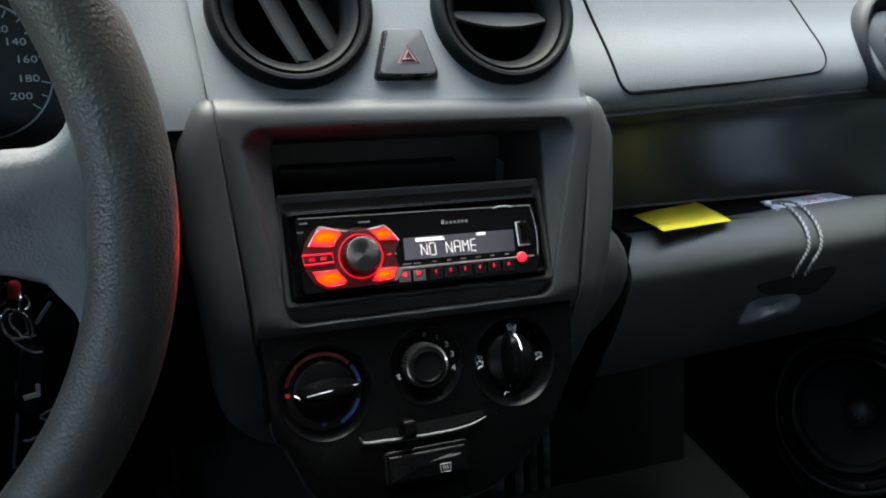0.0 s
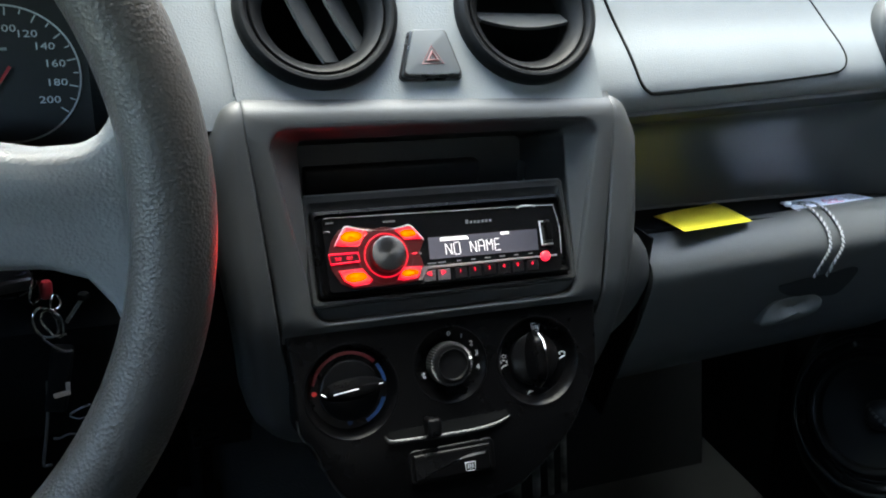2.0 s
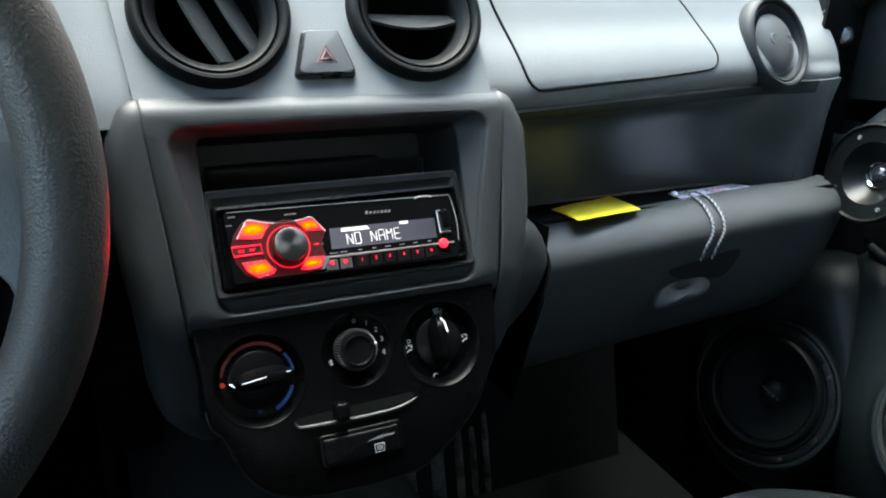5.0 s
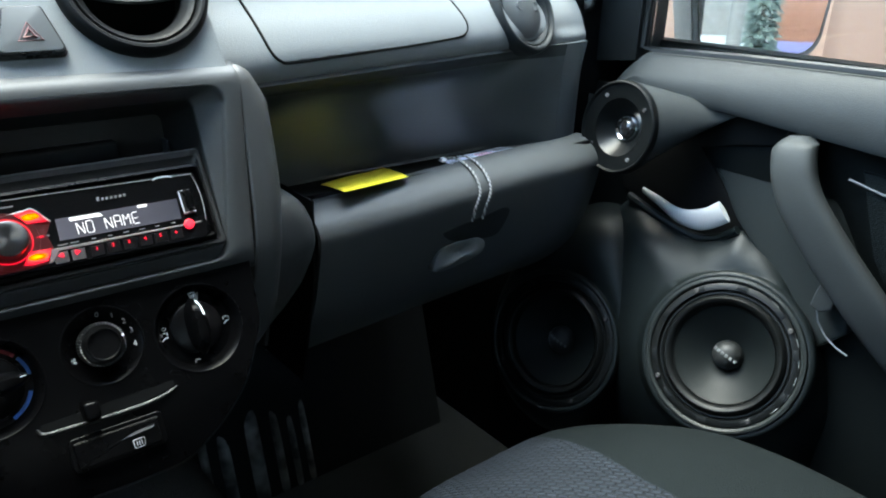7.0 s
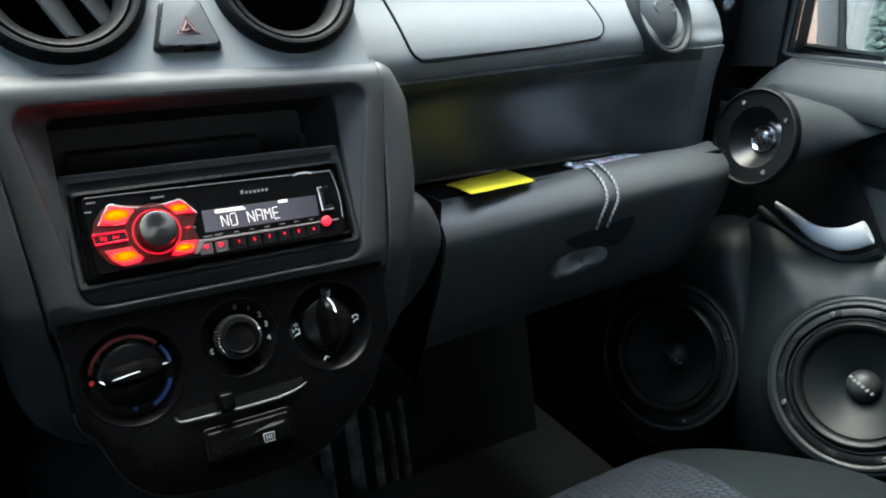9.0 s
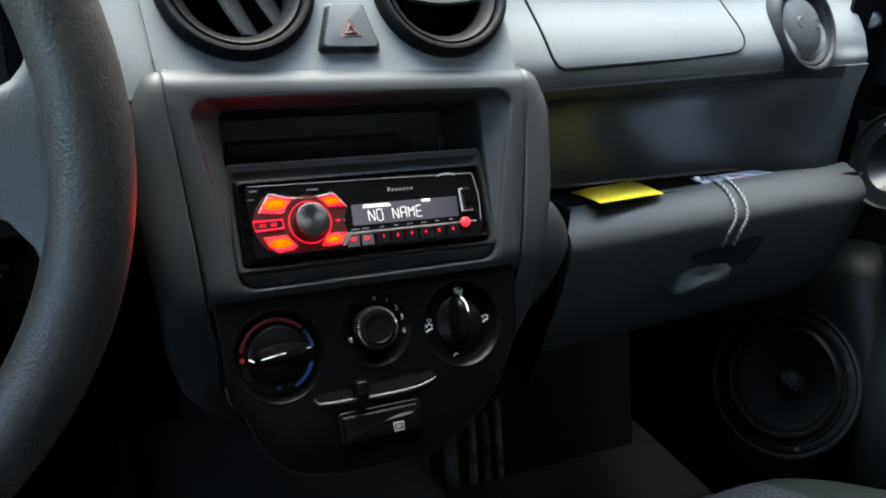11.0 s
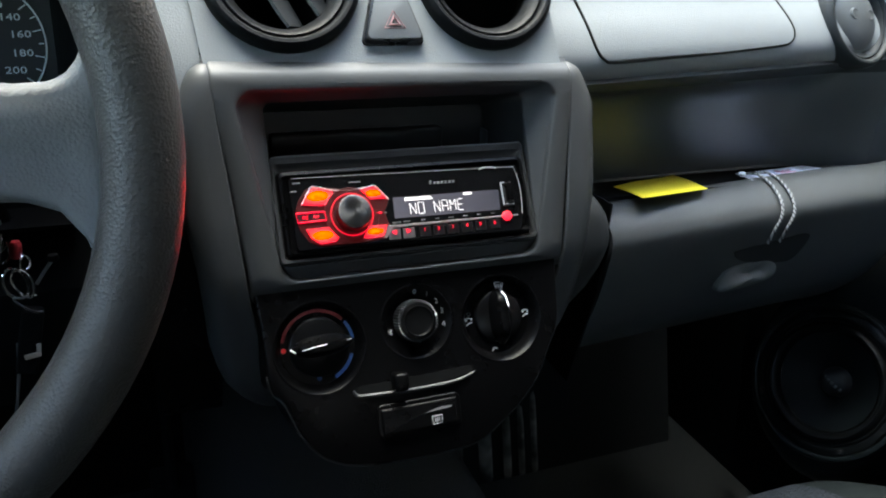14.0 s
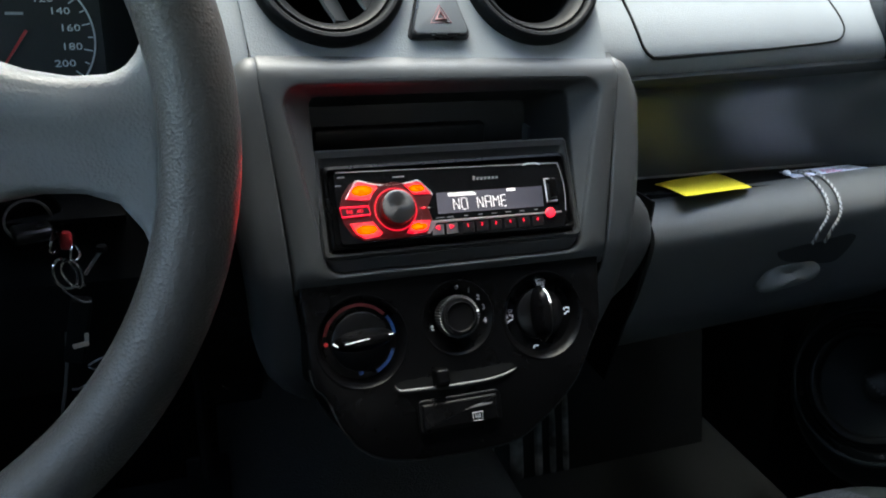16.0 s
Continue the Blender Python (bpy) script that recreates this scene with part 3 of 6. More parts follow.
def pod(centre, normal, base, r):
    fr = facing(centre, normal)
    ring = [fr @ Vector((r * math.cos(a), r * math.sin(a), 0)) for a in (2 * math.pi * i / 48 for i in range(48))]
    out = []
    for p in ring:
        d = Vector((p.y - centre[1], p.z - centre[2])).normalized()
        back = 0.70 if d.x < 0 else 1.0
        out.append(Vector((0.712, base[0] + d.x * base[2] * back, base[1] + d.y * base[3])))
    loops = []
    for k in range(9):
        t = k / 8
        a, b = 1 - (1 - t) ** 2, t * t
        loops.append([Vector((p.x + (q.x - p.x) * b, p.y + (q.y - p.y) * a, p.z + (q.z - p.z) * a)) for p, q in zip(ring, out)])
    bm = bmesh.new()
    loft(bm, loops)
    loft(bm, [[fr @ Vector((r * 0.94 * math.cos(a), r * 0.94 * math.sin(a), -0.004)) for a in (2 * math.pi * i / 48 for i in range(48))], ring])
    bmesh.ops.remove_doubles(bm, verts=bm.verts, dist=1e-6)
    return bm


SKIN = [(0.095, 0.60), (0.060, 0.640), (0.021, 0.631), (-0.015, 0.6232), (-0.051, 0.6217), (-0.083, 0.634), (-0.100, 0.645), (-0.118, 0.635), (-0.146, 0.6234), (-0.180, 0.590), (-0.203, 0.555), (-0.236, 0.505), (-0.250, 0.43), (-0.24, 0.34), (-0.20, 0.28), (-0.10, 0.26), (0.0, 0.28), (0.06, 0.34), (0.09, 0.42), (0.10, 0.52)]


def door_skin(centre, normal, r):
    """The moulded lower door panel, from the ring round the speaker out to its border on the door."""
    fr = facing(centre, normal)
    n = 96
    turns = [2 * math.pi * i / n for i in range(n)]
    rings = [[fr @ Vector((r * k * math.cos(a), r * k * math.sin(a), h)) for a in turns] for k, h in ((0.94, -0.006), (0.99, -0.001), (1.02, 0.003), (1.06, 0.004), (1.10, 0.001), (1.12, -0.004))]
    polar = sorted((math.atan2(z - centre[2], y - centre[1]), math.hypot(z - centre[2], y - centre[1])) for y, z in SKIN)
    polar = [(polar[-1][0] - 2 * math.pi, polar[-1][1]), *polar, (polar[0][0] + 2 * math.pi, polar[0][1])]
    out = []
    for p in rings[-1]:
        t = math.atan2(p.z - centre[2], p.y - centre[1])
        d = lerp_table(polar, t)
        out.append(Vector((0.693, centre[1] + d * math.cos(t), centre[2] + d * math.sin(t))))
    skirt = []
    for k in range(1, 13):
        t = k / 12
        a, b = t, 0.55 * t + 0.45 * t ** 3
        skirt.append([Vector((p.x + (q.x - p.x) * b, p.y + (q.y - p.y) * a, p.z + (q.z - p.z) * a)) for p, q in zip(rings[-1], out)])
    bm = bmesh.new()
    loft(bm, [*rings, *skirt, [q + Vector((0.012, 0, 0)) for q in out]])
    return bm


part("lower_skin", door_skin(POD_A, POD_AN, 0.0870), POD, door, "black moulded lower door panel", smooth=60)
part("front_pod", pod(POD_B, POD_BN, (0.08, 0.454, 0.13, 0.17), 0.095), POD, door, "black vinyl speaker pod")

# ---- steering wheel ----
WC, WT = Vector((-0.3364, -0.1789, 0.8777)), 13.85
WF = facing(WC, (0, -math.cos(radians(WT)), math.sin(radians(WT))))
wheel = thing("steering_wheel", tuple(WC), "dark grey grained steering wheel with broad spokes", "steering wheel")
RIM, RT = 0.1702, 0.0155
bm = tube([WF @ Vector((RIM * math.cos(a), RIM * math.sin(a), 0)) for a in (2 * math.pi * i / 96 for i in range(96))], RT, 20, closed=True)
part("rim", bm, WHEEL, wheel)

# ---- passenger seat ----
seat = thing("passenger_seat", (0.38, -0.3, 0.1), "charcoal cloth passenger seat with a blue-grey patterned cushion", "car seat")


def cushion(u, v):
    """u across, v from the front backwards, both -1 to 1 and 0 to 1."""
    x = 0.38 + 0.245 * u * (1 - 0.10 * (1 - v) ** 3)
    edge = abs(u) ** 5
    front = (1 - v) ** 4
    z = 0.512 - 0.080 * edge - 0.10 * front - 0.03 * v + 0.012 * math.exp(-((abs(u) - 0.78) / 0.1) ** 2) * min(1, v * 3)
    y = -0.022 - 0.50 * v - 0.075 * abs(u) ** 4 * (1 - v)
    return (x, y, z)


US = [-1 + i / 20 for i in range(41)]
part("cushion", sheet(cushion, US, [(i / 24) ** 1.4 for i in range(25)], 0.004), CLOTH, seat)
PATTERN = material("blue_grey_woven_cloth", (0.10, 0.115, 0.15), 0.9, spec=0.05)
pt = PATTERN.node_tree
brick = pt.nodes.new("ShaderNodeTexBrick")
brick.offset = 0.5
for key, value in (("Scale", 1.0), ("Mortar Size", 0.0019), ("Mortar Smooth", 0.8), ("Brick Width", 0.0105), ("Row Height", 0.0064)):
    brick.inputs[key].default_value = value
brick.inputs["Color1"].default_value, brick.inputs["Color2"].default_value, brick.inputs["Mortar"].default_value = (0.0150, 0.0190, 0.0250, 1), (0.0112, 0.0142, 0.0188, 1), (0.0078, 0.0092, 0.0112, 1)
coords = pt.nodes.new("ShaderNodeTexCoord")
slant = pt.nodes.new("ShaderNodeMapping")
slant.inputs["Rotation"].default_value = (0, 0, radians(62))
pt.links.new(coords.outputs["Object"], slant.inputs["Vector"])
pt.links.new(slant.outputs["Vector"], brick.inputs["Vector"])
pt.links.new(brick.outputs["Color"], pt.nodes["Principled BSDF"].inputs["Base Color"])
weave = pt.nodes.new("ShaderNodeBump")
weave.inputs["Strength"].default_value, weave.inputs["Distance"].default_value, weave.invert = 0.8, 0.002, True
pt.links.new(brick.outputs["Fac"], weave.inputs["Height"])
pt.links.new(weave.outputs["Normal"], pt.nodes["Principled BSDF"].inputs["Normal"])
part("insert", sheet(lambda k, v: Vector(cushion(-0.55 + k * (0.86 - 0.17 * min(1, v / 0.35)), v)) + Vector((0, -0.0015, 0.0025)), [i / 24 for i in range(25)], [(i / 24) ** 1.4 for i in range(25)], 0.003), PATTERN, seat, "blue-grey woven centre of the cushion")
part("base", block(0.44, 0.42, 0.24, Matrix.Translation((0.38, -0.32, 0.21)), 0.03, 3), VOID, seat)

# ---- round air vents ----
RING = material("satin_black_ring", (0.005, 0.0054, 0.0058), 0.48, spec=0.08)
SLAT = material("smooth_slat_plastic", (0.020, 0.0215, 0.0225), 0.38, spec=0.3)
FLAP = material("grey_vent_flap", (0.055, 0.060, 0.062), 0.5, spec=0.3)
GREYRING = material("satin_grey_ring", (0.018, 0.020, 0.021), 0.5, spec=0.08)
def vent(name, m, label, blades, turn, open_vent=True, bow=0.002, rise=0.011, depth=0.012):
    """Built about its own centre, local z outwards, then set in place."""
    v = thing(name, (0, 0, 0), label, "air vent", group="round air vents")
    part("outer_ring", lathe([(0.0440, -0.012), (0.0515, -0.010), (0.0518, 0.0010), (0.0512, 0.0045), (0.0498, 0.0072), (0.0478, 0.0086), (0.0458, 0.0084), (0.0444, 0.0070), (0.0434, 0.0045), (0.0428, -0.004), (0.0420, -0.012)], segments=64), RING if open_vent else GREYRING, v)
    part("inner_ring", lathe([(0.0420, -0.014), (0.0426, 0.0020), (0.0423, 0.0042), (0.0415, 0.0050), (0.0404, 0.0044), (0.0375, 0.0010), (0.0348, -0.0030), (0.0338, -0.0050), (0.0334, -0.016)], segments=64), RING if open_vent else GREYRING, v)
    part("barrel", lathe([(0.0400, -0.012), (0.0385, -0.03), (0.030, -0.046), (0.015, -0.054), (0.0001, -0.056)], segments=48), VOID, v)
    if open_vent:
        for k in blades:
            half = math.sqrt(0.0338 ** 2 - k * k)
            us = [-1 + i / 6 for i in range(13)]
            rot = Matrix.Rotation(radians(turn), 4, "Z")
            bm = sheet(lambda a, b: rot @ Vector((a * half, k - bow * (1 - a * a) * (1 - b) + rise * b, -0.003 - depth * b)), us, [0, 0.06, 0.3, 0.6, 1], 0.0022)
            part("slat", bm, SLAT, v)
    else:
        part("flap", lathe([(0.0335, -0.006), (0.0325, 0.000), (0.027, 0.0045), (0.018, 0.0075), (0.008, 0.009), (0.0001, 0.0093)], segments=40), FLAP, v, "grey closed round flap")
        for gx in (-0.012, 0.014):
            part("grip", lathe([(0.0075, 0.0060), (0.0070, 0.0085), (0.0050, 0.0098), (0.0025, 0.0090), (0.0001, 0.0088)], Matrix.Translation((gx, 0.002, -0.001)), 20), FLAP, v)
    v.matrix_basis = m
    return v


vent("air_vent", CP @ Matrix.Translation((-VENT_X - 0.0005, 0, 0.001)), "black round centre air vent with upright slats", (-0.0128, 0.0115), -66.7, bow=0.002, rise=0.0130, depth=0.014)
vent("air_vent", CP @ Matrix.Translation((VENT_X - 0.001, 0, 0.001)), "black round centre air vent with level slats", (-0.0070, 0.0210), -1, bow=0.0048, rise=0.0105, depth=0.012)
vent("air_vent", plane_frame(0.128, 0.872, 0.5) @ Matrix.Translation((0.5255, 0.001, 0.0115)) @ Matrix.Rotation(radians(9), 4, "Y"), "black round side air vent with its grey flap closed", (), 0, False)

# ---- hazard switch ----
HZ = CP @ Matrix.Translation((-0.0028, -0.0295, 0))
hazard = thing("hazard_switch", HZ.translation, "dark grey raised hazard switch with a red triangle", "switch")
HB = rounded(-0.0125, 0.0125, -0.0165, 0.0150, 0.0035, 5, -0.0200, 0.0200)
part("socket", prism([(x * 1.08, y * 1.08) for x, y in HB], -0.004, 0.0012, HZ, 0.001), BLACK, hazard)
button = part("button", prism(HB, -0.002, 0.0066, HZ @ Matrix.Rotation(radians(3), 4, "X"), 0.0014, 3), BLACK, hazard)
part("button_face", prism([(x * 0.92, 0.0004 + y * 0.92) for x, y in HB], 0.0063, 0.0070, HZ @ Matrix.Rotation(radians(3), 4, "X"), 0.0004, 2), material("satin_grey_switch", (0.085, 0.090, 0.093), 0.4, spec=0.4), button, "satin grey pressed face")
dull_red = material("dull_red_print", (0.16, 0.075, 0.078), 0.6, vary=0)
for tri, r in (([(-0.0072, -0.0068), (0.0072, -0.0068), (0.0, 0.0048)], 0.0007), ([(-0.0034, -0.0046), (0.0034, -0.0046), (0.0, 0.0008)], 0.0015)):
    bm = tube([HZ @ Matrix.Rotation(radians(3), 4, "X") @ Vector((x + 0.0005, y - 0.001, 0.0068)) for x, y in tri], r, 6, closed=True)
    part("triangle", bm, dull_red, hazard, "dull red triangle")

# ---- airbag cover: a groove round the panel, laid along the pad ----
def pad_point(x, z, lift=0.0):
    pr = passenger_profile(x)[:SPLIT + 1]
    zs, ys = [p.z for p in reversed(pr)], [p.y for p in reversed(pr)]
    y = float(np.interp(z, zs, ys))
    return Vector((x, y - 0.85 * lift, z + 0.5 * lift))


cover = [(0.158, 0.945), (0.160, 0.922), (0.1690, 0.8955), (0.1745, 0.875), (0.179, 0.862), (0.186, 0.8555), (0.197, 0.8530), (0.25, 0.8538), (0.31, 0.8550), (0.36, 0.8565), (0.402, 0.8582), (0.416, 0.8605), (0.4235, 0.867), (0.4230, 0.876), (0.414, 0.893), (0.405, 0.907), (0.392, 0.922), (0.37, 0.945)]
groove = [Vector((p.x, 0, p.y)) for p in smooth_path([(x, z, 0) for x, z in cover], 5)]
airbag = thing("airbag_cover", pad_point(0.29, 0.88), "smooth grey passenger airbag cover with rounded corners", "airbag cover")
part("groove", tube([pad_point(p.x, p.z, 0.0001) for p in groove], 0.0013, 6), VOID, airbag, "dark gap round the cover")
low = min(range(len(groove)), key=lambda i: groove[i].z)
left_edge = sorted((p.z, p.x) for p in groove if p.x < 0.2)
right_edge = sorted((p.z, p.x) for p in groove if p.x > 0.385)


def cover_point(v, u):
    z = 0.8570 + (0.944 - 0.8570) * v
    bottom = 0.0016 * u - 0.0022
    x0, x1 = lerp_table(left_edge, z) + 0.0014, lerp_table(right_edge, z) - 0.0014
    return pad_point(x0 + (x1 - x0) * u, z + bottom * (1 - v), 0.0010)


bm = sheet(cover_point, [i / 24 for i in range(25)], [i / 30 for i in range(31)], 0)
part("panel", bm, DASH, airbag)

# ---- car radio ----
radio = thing("car_radio", DI @ Vector((0, -0.03, 0)), "black car radio with red lit buttons and a lit display", "car radio")
bm = bmesh.new()
def ring_loop(a, n):
    return [DI @ Vector((x, y, n)) for x, y in rounded(*a, 0.003, 5)]
loft(bm, [ring_loop((-0.0925, 0.0925, -0.0655, 0.0062), -0.004), ring_loop((-0.0925, 0.0925, -0.0655, 0.0062), 0.0025), ring_loop((-0.0915, 0.0915, -0.0645, 0.0050), 0.0038),
          ring_loop((-0.0895, 0.0895, -0.0625, 0.0010), 0.0036), ring_loop((-0.0880, 0.0880, -0.0615, -0.0015), 0.0015), ring_loop((-0.0875, 0.0875, -0.0610, -0.0050), 0.0005)])
frame_ob = part("mounting_frame", bm, BEAD, radio)
part("bead", tube([DI @ Vector((x, 0.0056, 0.0032)) for x in (-0.090, -0.045, 0.0, 0.045, 0.090)], 0.0007, 8), GLOSS, frame_ob, "thin shiny rounded edge")
bm = bmesh.new()
loft(bm, [ring_loop((-0.0880, 0.0880, -0.0615, -0.0045), 0.001), ring_loop((-0.0870, 0.0870, -0.0605, -0.0055), 0.0055), ring_loop((-0.0855, 0.0855, -0.0590, -0.0075), 0.0062), ring_loop((-0.0840, 0.0840, -0.0575, -0.0090), 0.0030)], cap_b=True)
part("sleeve", bm, PANEL, radio)
FACE = [(-0.0815, 0.0075), (-0.0795, 0.0055), (0.0765, 0.0040), (0.0790, 0.0055), (0.0815, 0.0150), (0.0828, 0.0270), (0.0830, 0.0380), (0.0820, 0.0500), (0.0800, 0.0520), (-0.0795, 0.0540), (-0.0815, 0.0520)]
face = part("faceplate", prism(FACE, -0.010, 0.0, RA, 0.0012, 3), material("glossy_black_face", (0.0022, 0.0022, 0.0025), 0.16, vary=0, spec=0.16), radio, "glossy black detachable faceplate")


def on_face(outline, h0, h1, name, mat, parent=face, label="", bevel=0.0003):
    return part(name, prism(outline, h0, h1, RA, bevel, 1), mat, parent, label)


def strip(points, r, name, mat, parent, label="", m=RA, h=0.0004):
    return part(name, tube([m @ Vector((x, y, h)) for x, y in points], r, 6), mat, parent, label)


KX, KY = -0.0428, 0.0262
BRUSHED = material("brushed_grey_knob", (0.050, 0.050, 0.052), 0.38, metal=0.9, vary=0)
bt = BRUSHED.node_tree
here, arm, across = bt.nodes.new("ShaderNodeNewGeometry"), bt.nodes.new("ShaderNodeVectorMath"), bt.nodes.new("ShaderNodeVectorMath")
arm.operation, across.operation = "SUBTRACT", "CROSS_PRODUCT"
arm.inputs[1].default_value = RA @ Vector((KX, KY, 0.010))
bt.links.new(here.outputs["Position"], arm.inputs[0])
bt.links.new(here.outputs["Normal"], across.inputs[0])
bt.links.new(arm.outputs["Vector"], across.inputs[1])
bt.links.new(across.outputs["Vector"], bt.nodes["Principled BSDF"].inputs["Tangent"])
bt.nodes["Principled BSDF"].inputs["Anisotropic"].default_value = 0.85
at_knob = RA @ Matrix.Translation((KX, KY, 0))
knob = part("volume_knob", lathe([(0.0112, 0.0), (0.0112, 0.0088), (0.0110, 0.0096), (0.0105, 0.0099), (0.0060, 0.0100), (0.0001, 0.0100)], at_knob, 56), BRUSHED, radio, "brushed grey volume knob")
# Faint added emission paints red haze and leaking light round the buttons
HAZE = material("dim_red_surround", (0.02, 0.003, 0.003), 0.3, vary=0, emit=(1.0, 0.02, 0.05), power=0.0008)
part("knob_well", lathe([(0.0185, 0.0), (0.0182, 0.0010), (0.0112, 0.0010)], at_knob, 56), HAZE, radio, "black surround glowing for red haze and leaking light")
part("glow_ring", lathe([(0.0146, 0.0008), (0.0144, 0.0014), (0.0137, 0.0014), (0.0135, 0.0008)], at_knob, 56), DIMRED, radio, "red lit ring")
surround = [(-0.0798, 0.0300), (-0.0770, 0.0380), (-0.0715, 0.0450), (-0.0662, 0.0474), (-0.0428, 0.0430), (-0.0240, 0.0444), (-0.0160, 0.0345), (-0.0205, 0.0262), (-0.0185, 0.0172), (-0.0230, 0.0082), (-0.0330, 0.0072), (-0.0660, 0.0072), (-0.0735, 0.0110), (-0.0785, 0.0200)]
on_face([(x, y) for x, y in reversed(surround)], 0.0, 0.0005, "button_surround", HAZE, radio, "black surround glowing for red haze and leaking light")


def wedge(points, name="button", mat=AMBER):
    mx, my = sum(p[0] for p in points) / len(points), sum(p[1] for p in points) / len(points)
    points = [(mx + 0.98 * (x - mx), my + 0.95 * (y - my)) for x, y in points]
    b = on_face(points, 0.0, 0.0016, name, mat, radio, "lit orange-red button", 0.0005)
    edge = tube([RA @ Vector((x, y, 0.0010)) for x, y in points], 0.0005, 6, closed=True)
    part("edge", edge, DIMRED, b, "red lit edge")
    return b


wedge([(-0.0748, 0.0352), (-0.0712, 0.0410), (-0.0662, 0.0462), (-0.0610, 0.0447), (-0.0545, 0.0430), (-0.0535, 0.0415), (-0.0572, 0.0380), (-0.0592, 0.0340), (-0.0620, 0.0335)])
wedge([(-0.0746, 0.0190), (-0.0590, 0.0192), (-0.0568, 0.0150), (-0.0535, 0.0115), (-0.0560, 0.0092), (-0.0660, 0.0085), (-0.0715, 0.0128)])
wedge([(-0.0355, 0.0420), (-0.0300, 0.0428), (-0.0245, 0.0432), (-0.0178, 0.0345), (-0.0235, 0.0352), (-0.0295, 0.0352), (-0.0318, 0.0390)])
wedge([(-0.0330, 0.0172), (-0.0270, 0.0172), (-0.0200, 0.0172), (-0.0238, 0.0098), (-0.0330, 0.0090), (-0.0375, 0.0098), (-0.0350, 0.0130)])
eq = [(-0.0800, 0.0298), (-0.0612, 0.0296), (-0.0605, 0.0240), (-0.0792, 0.0236)]
eqb = on_face(eq, 0.0, 0.0012, "button", BLACK, radio, "black button with red outline")
part("outline", tube([RA @ Vector((x * 0.995, y, 0.0013)) for x, y in eq], 0.00045, 6, closed=True), GLOW, eqb, "red lit outline")
for x0, x1 in ((-0.0268, -0.0225),):
    on_face([(x0, 0.0252), (x1, 0.0252), (x1, 0.0262), (x0, 0.0262)], 0.0, 0.0010, "button", GLOW, radio, "small red lit button")
dark_print = material("dark_red_print", (0.02, 0.003, 0.002), 0.5, vary=0)
lettering("SRC", 0.0034, RA @ Matrix.Translation((-0.0635, 0.0392, 0.0018)), "lettering", dark_print, radio)
lettering("BAND", 0.0034, RA @ Matrix.Translation((-0.0645, 0.0138, 0.0018)), "lettering", dark_print, radio)
lettering("EQ", 0.0030, RA @ Matrix.Translation((-0.0738, 0.0267, 0.0014)), "lettering", GLOW, radio)
lettering("AU", 0.0030, RA @ Matrix.Translation((-0.0668, 0.0267, 0.0014)), "lettering", GLOW, radio)
part("search_mark", tube([RA @ Vector((-0.0262 + 0.0012 * math.cos(a), 0.0398 + 0.0012 * math.sin(a), 0.0018)) for a in (2 * math.pi * i / 12 for i in range(12))] , 0.0003, 5, closed=True), dark_print, radio)
strip([(-0.0255, 0.0388), (-0.0242, 0.0374)], 0.0003, "search_handle", dark_print, radio, h=0.0018)
strip([(-0.0300, 0.0120), (-0.0262, 0.0120), (-0.0252, 0.0132), (-0.0262, 0.0146), (-0.0285, 0.0146)], 0.0003, "return_mark", dark_print, radio, h=0.0018)
# chrome edge over the buttons, silver lines
strip([(p.x, p.y) for p in smooth_path([(-0.0752, 0.0352, 0), (-0.0700, 0.0430, 0), (-0.0662, 0.0470, 0), (-0.0560, 0.0440, 0), (-0.0428, 0.0425, 0), (-0.0300, 0.0438, 0), (-0.0243, 0.0440, 0), (-0.0165, 0.0342, 0)], 4)], 0.00045, "chrome_edge", SILVER, radio, "thin chrome edge", h=0.0006)
strip([(-0.0795, 0.0532), (0.0, 0.0518), (0.0795, 0.0502), (0.0810, 0.0440), (0.0820, 0.0350), (0.0818, 0.0260), (0.0805, 0.0160)], 0.00028, "silver_line", DULL, radio, "thin silver outline")
on_face([(-0.0208, 0.0166), (0.0770, 0.0158), (0.0770, 0.0146), (-0.0160, 0.0146), (-0.0170, 0.0138), (-0.0212, 0.0080), (-0.0238, 0.0080)], 0.0, 0.0006, "silver_strip", material("grey_strip", (0.17, 0.15, 0.155), 0.35, metal=0.6, vary=0), radio, "grey strip over the preset keys")
GREYKEY, BLACKKEY = material("grey_key", (0.030, 0.029, 0.031), 0.35, vary=0), material("black_key", (0.0025, 0.0025, 0.003), 0.3, vary=0, spec=0.2)
for i, (x, txt) in enumerate(((-0.0158, "\u25c4"), (-0.0058, "\u25ba"), (0.0058, "1"), (0.0160, "2"), (0.0262, "3"), (0.0368, "4"), (0.0470, "5"), (0.0578, "6"))):
    key = on_face([(x - 0.0042, 0.0066), (x + 0.0042, 0.0066), (x + 0.0046, 0.0138), (x - 0.0038, 0.0138)], 0.0, 0.0004, "preset_key", GREYKEY if i < 2 else BLACKKEY, radio)
    if i < 2:
        s = -1 if i == 0 else 1
        on_face([(x - s * 0.0014, 0.0100), (x + s * 0.0018, 0.0116), (x - s * 0.0014, 0.0132)][:: s], 0.0004, 0.0008, "arrow", GLOW, key, "red lit arrow", 0)
    else:
        lettering(txt, 0.0032, RA @ Matrix.Translation((x, 0.0114, 0.0006)), "digit", GLOW, key)
for x, w in ((-0.013, 0.006), (-0.006, 0.005), (0.0058, 0.003), (0.0160, 0.003), (0.0262, 0.004), (0.0368, 0.004), (0.0470, 0.003), (0.0578, 0.003)):
    on_face([(x - w / 2, 0.0178), (x + w / 2, 0.0178), (x + w / 2, 0.0186), (x - w / 2, 0.0186)], 0.0, 0.0003, "legend", FAINT, radio, "tiny grey print", 0)
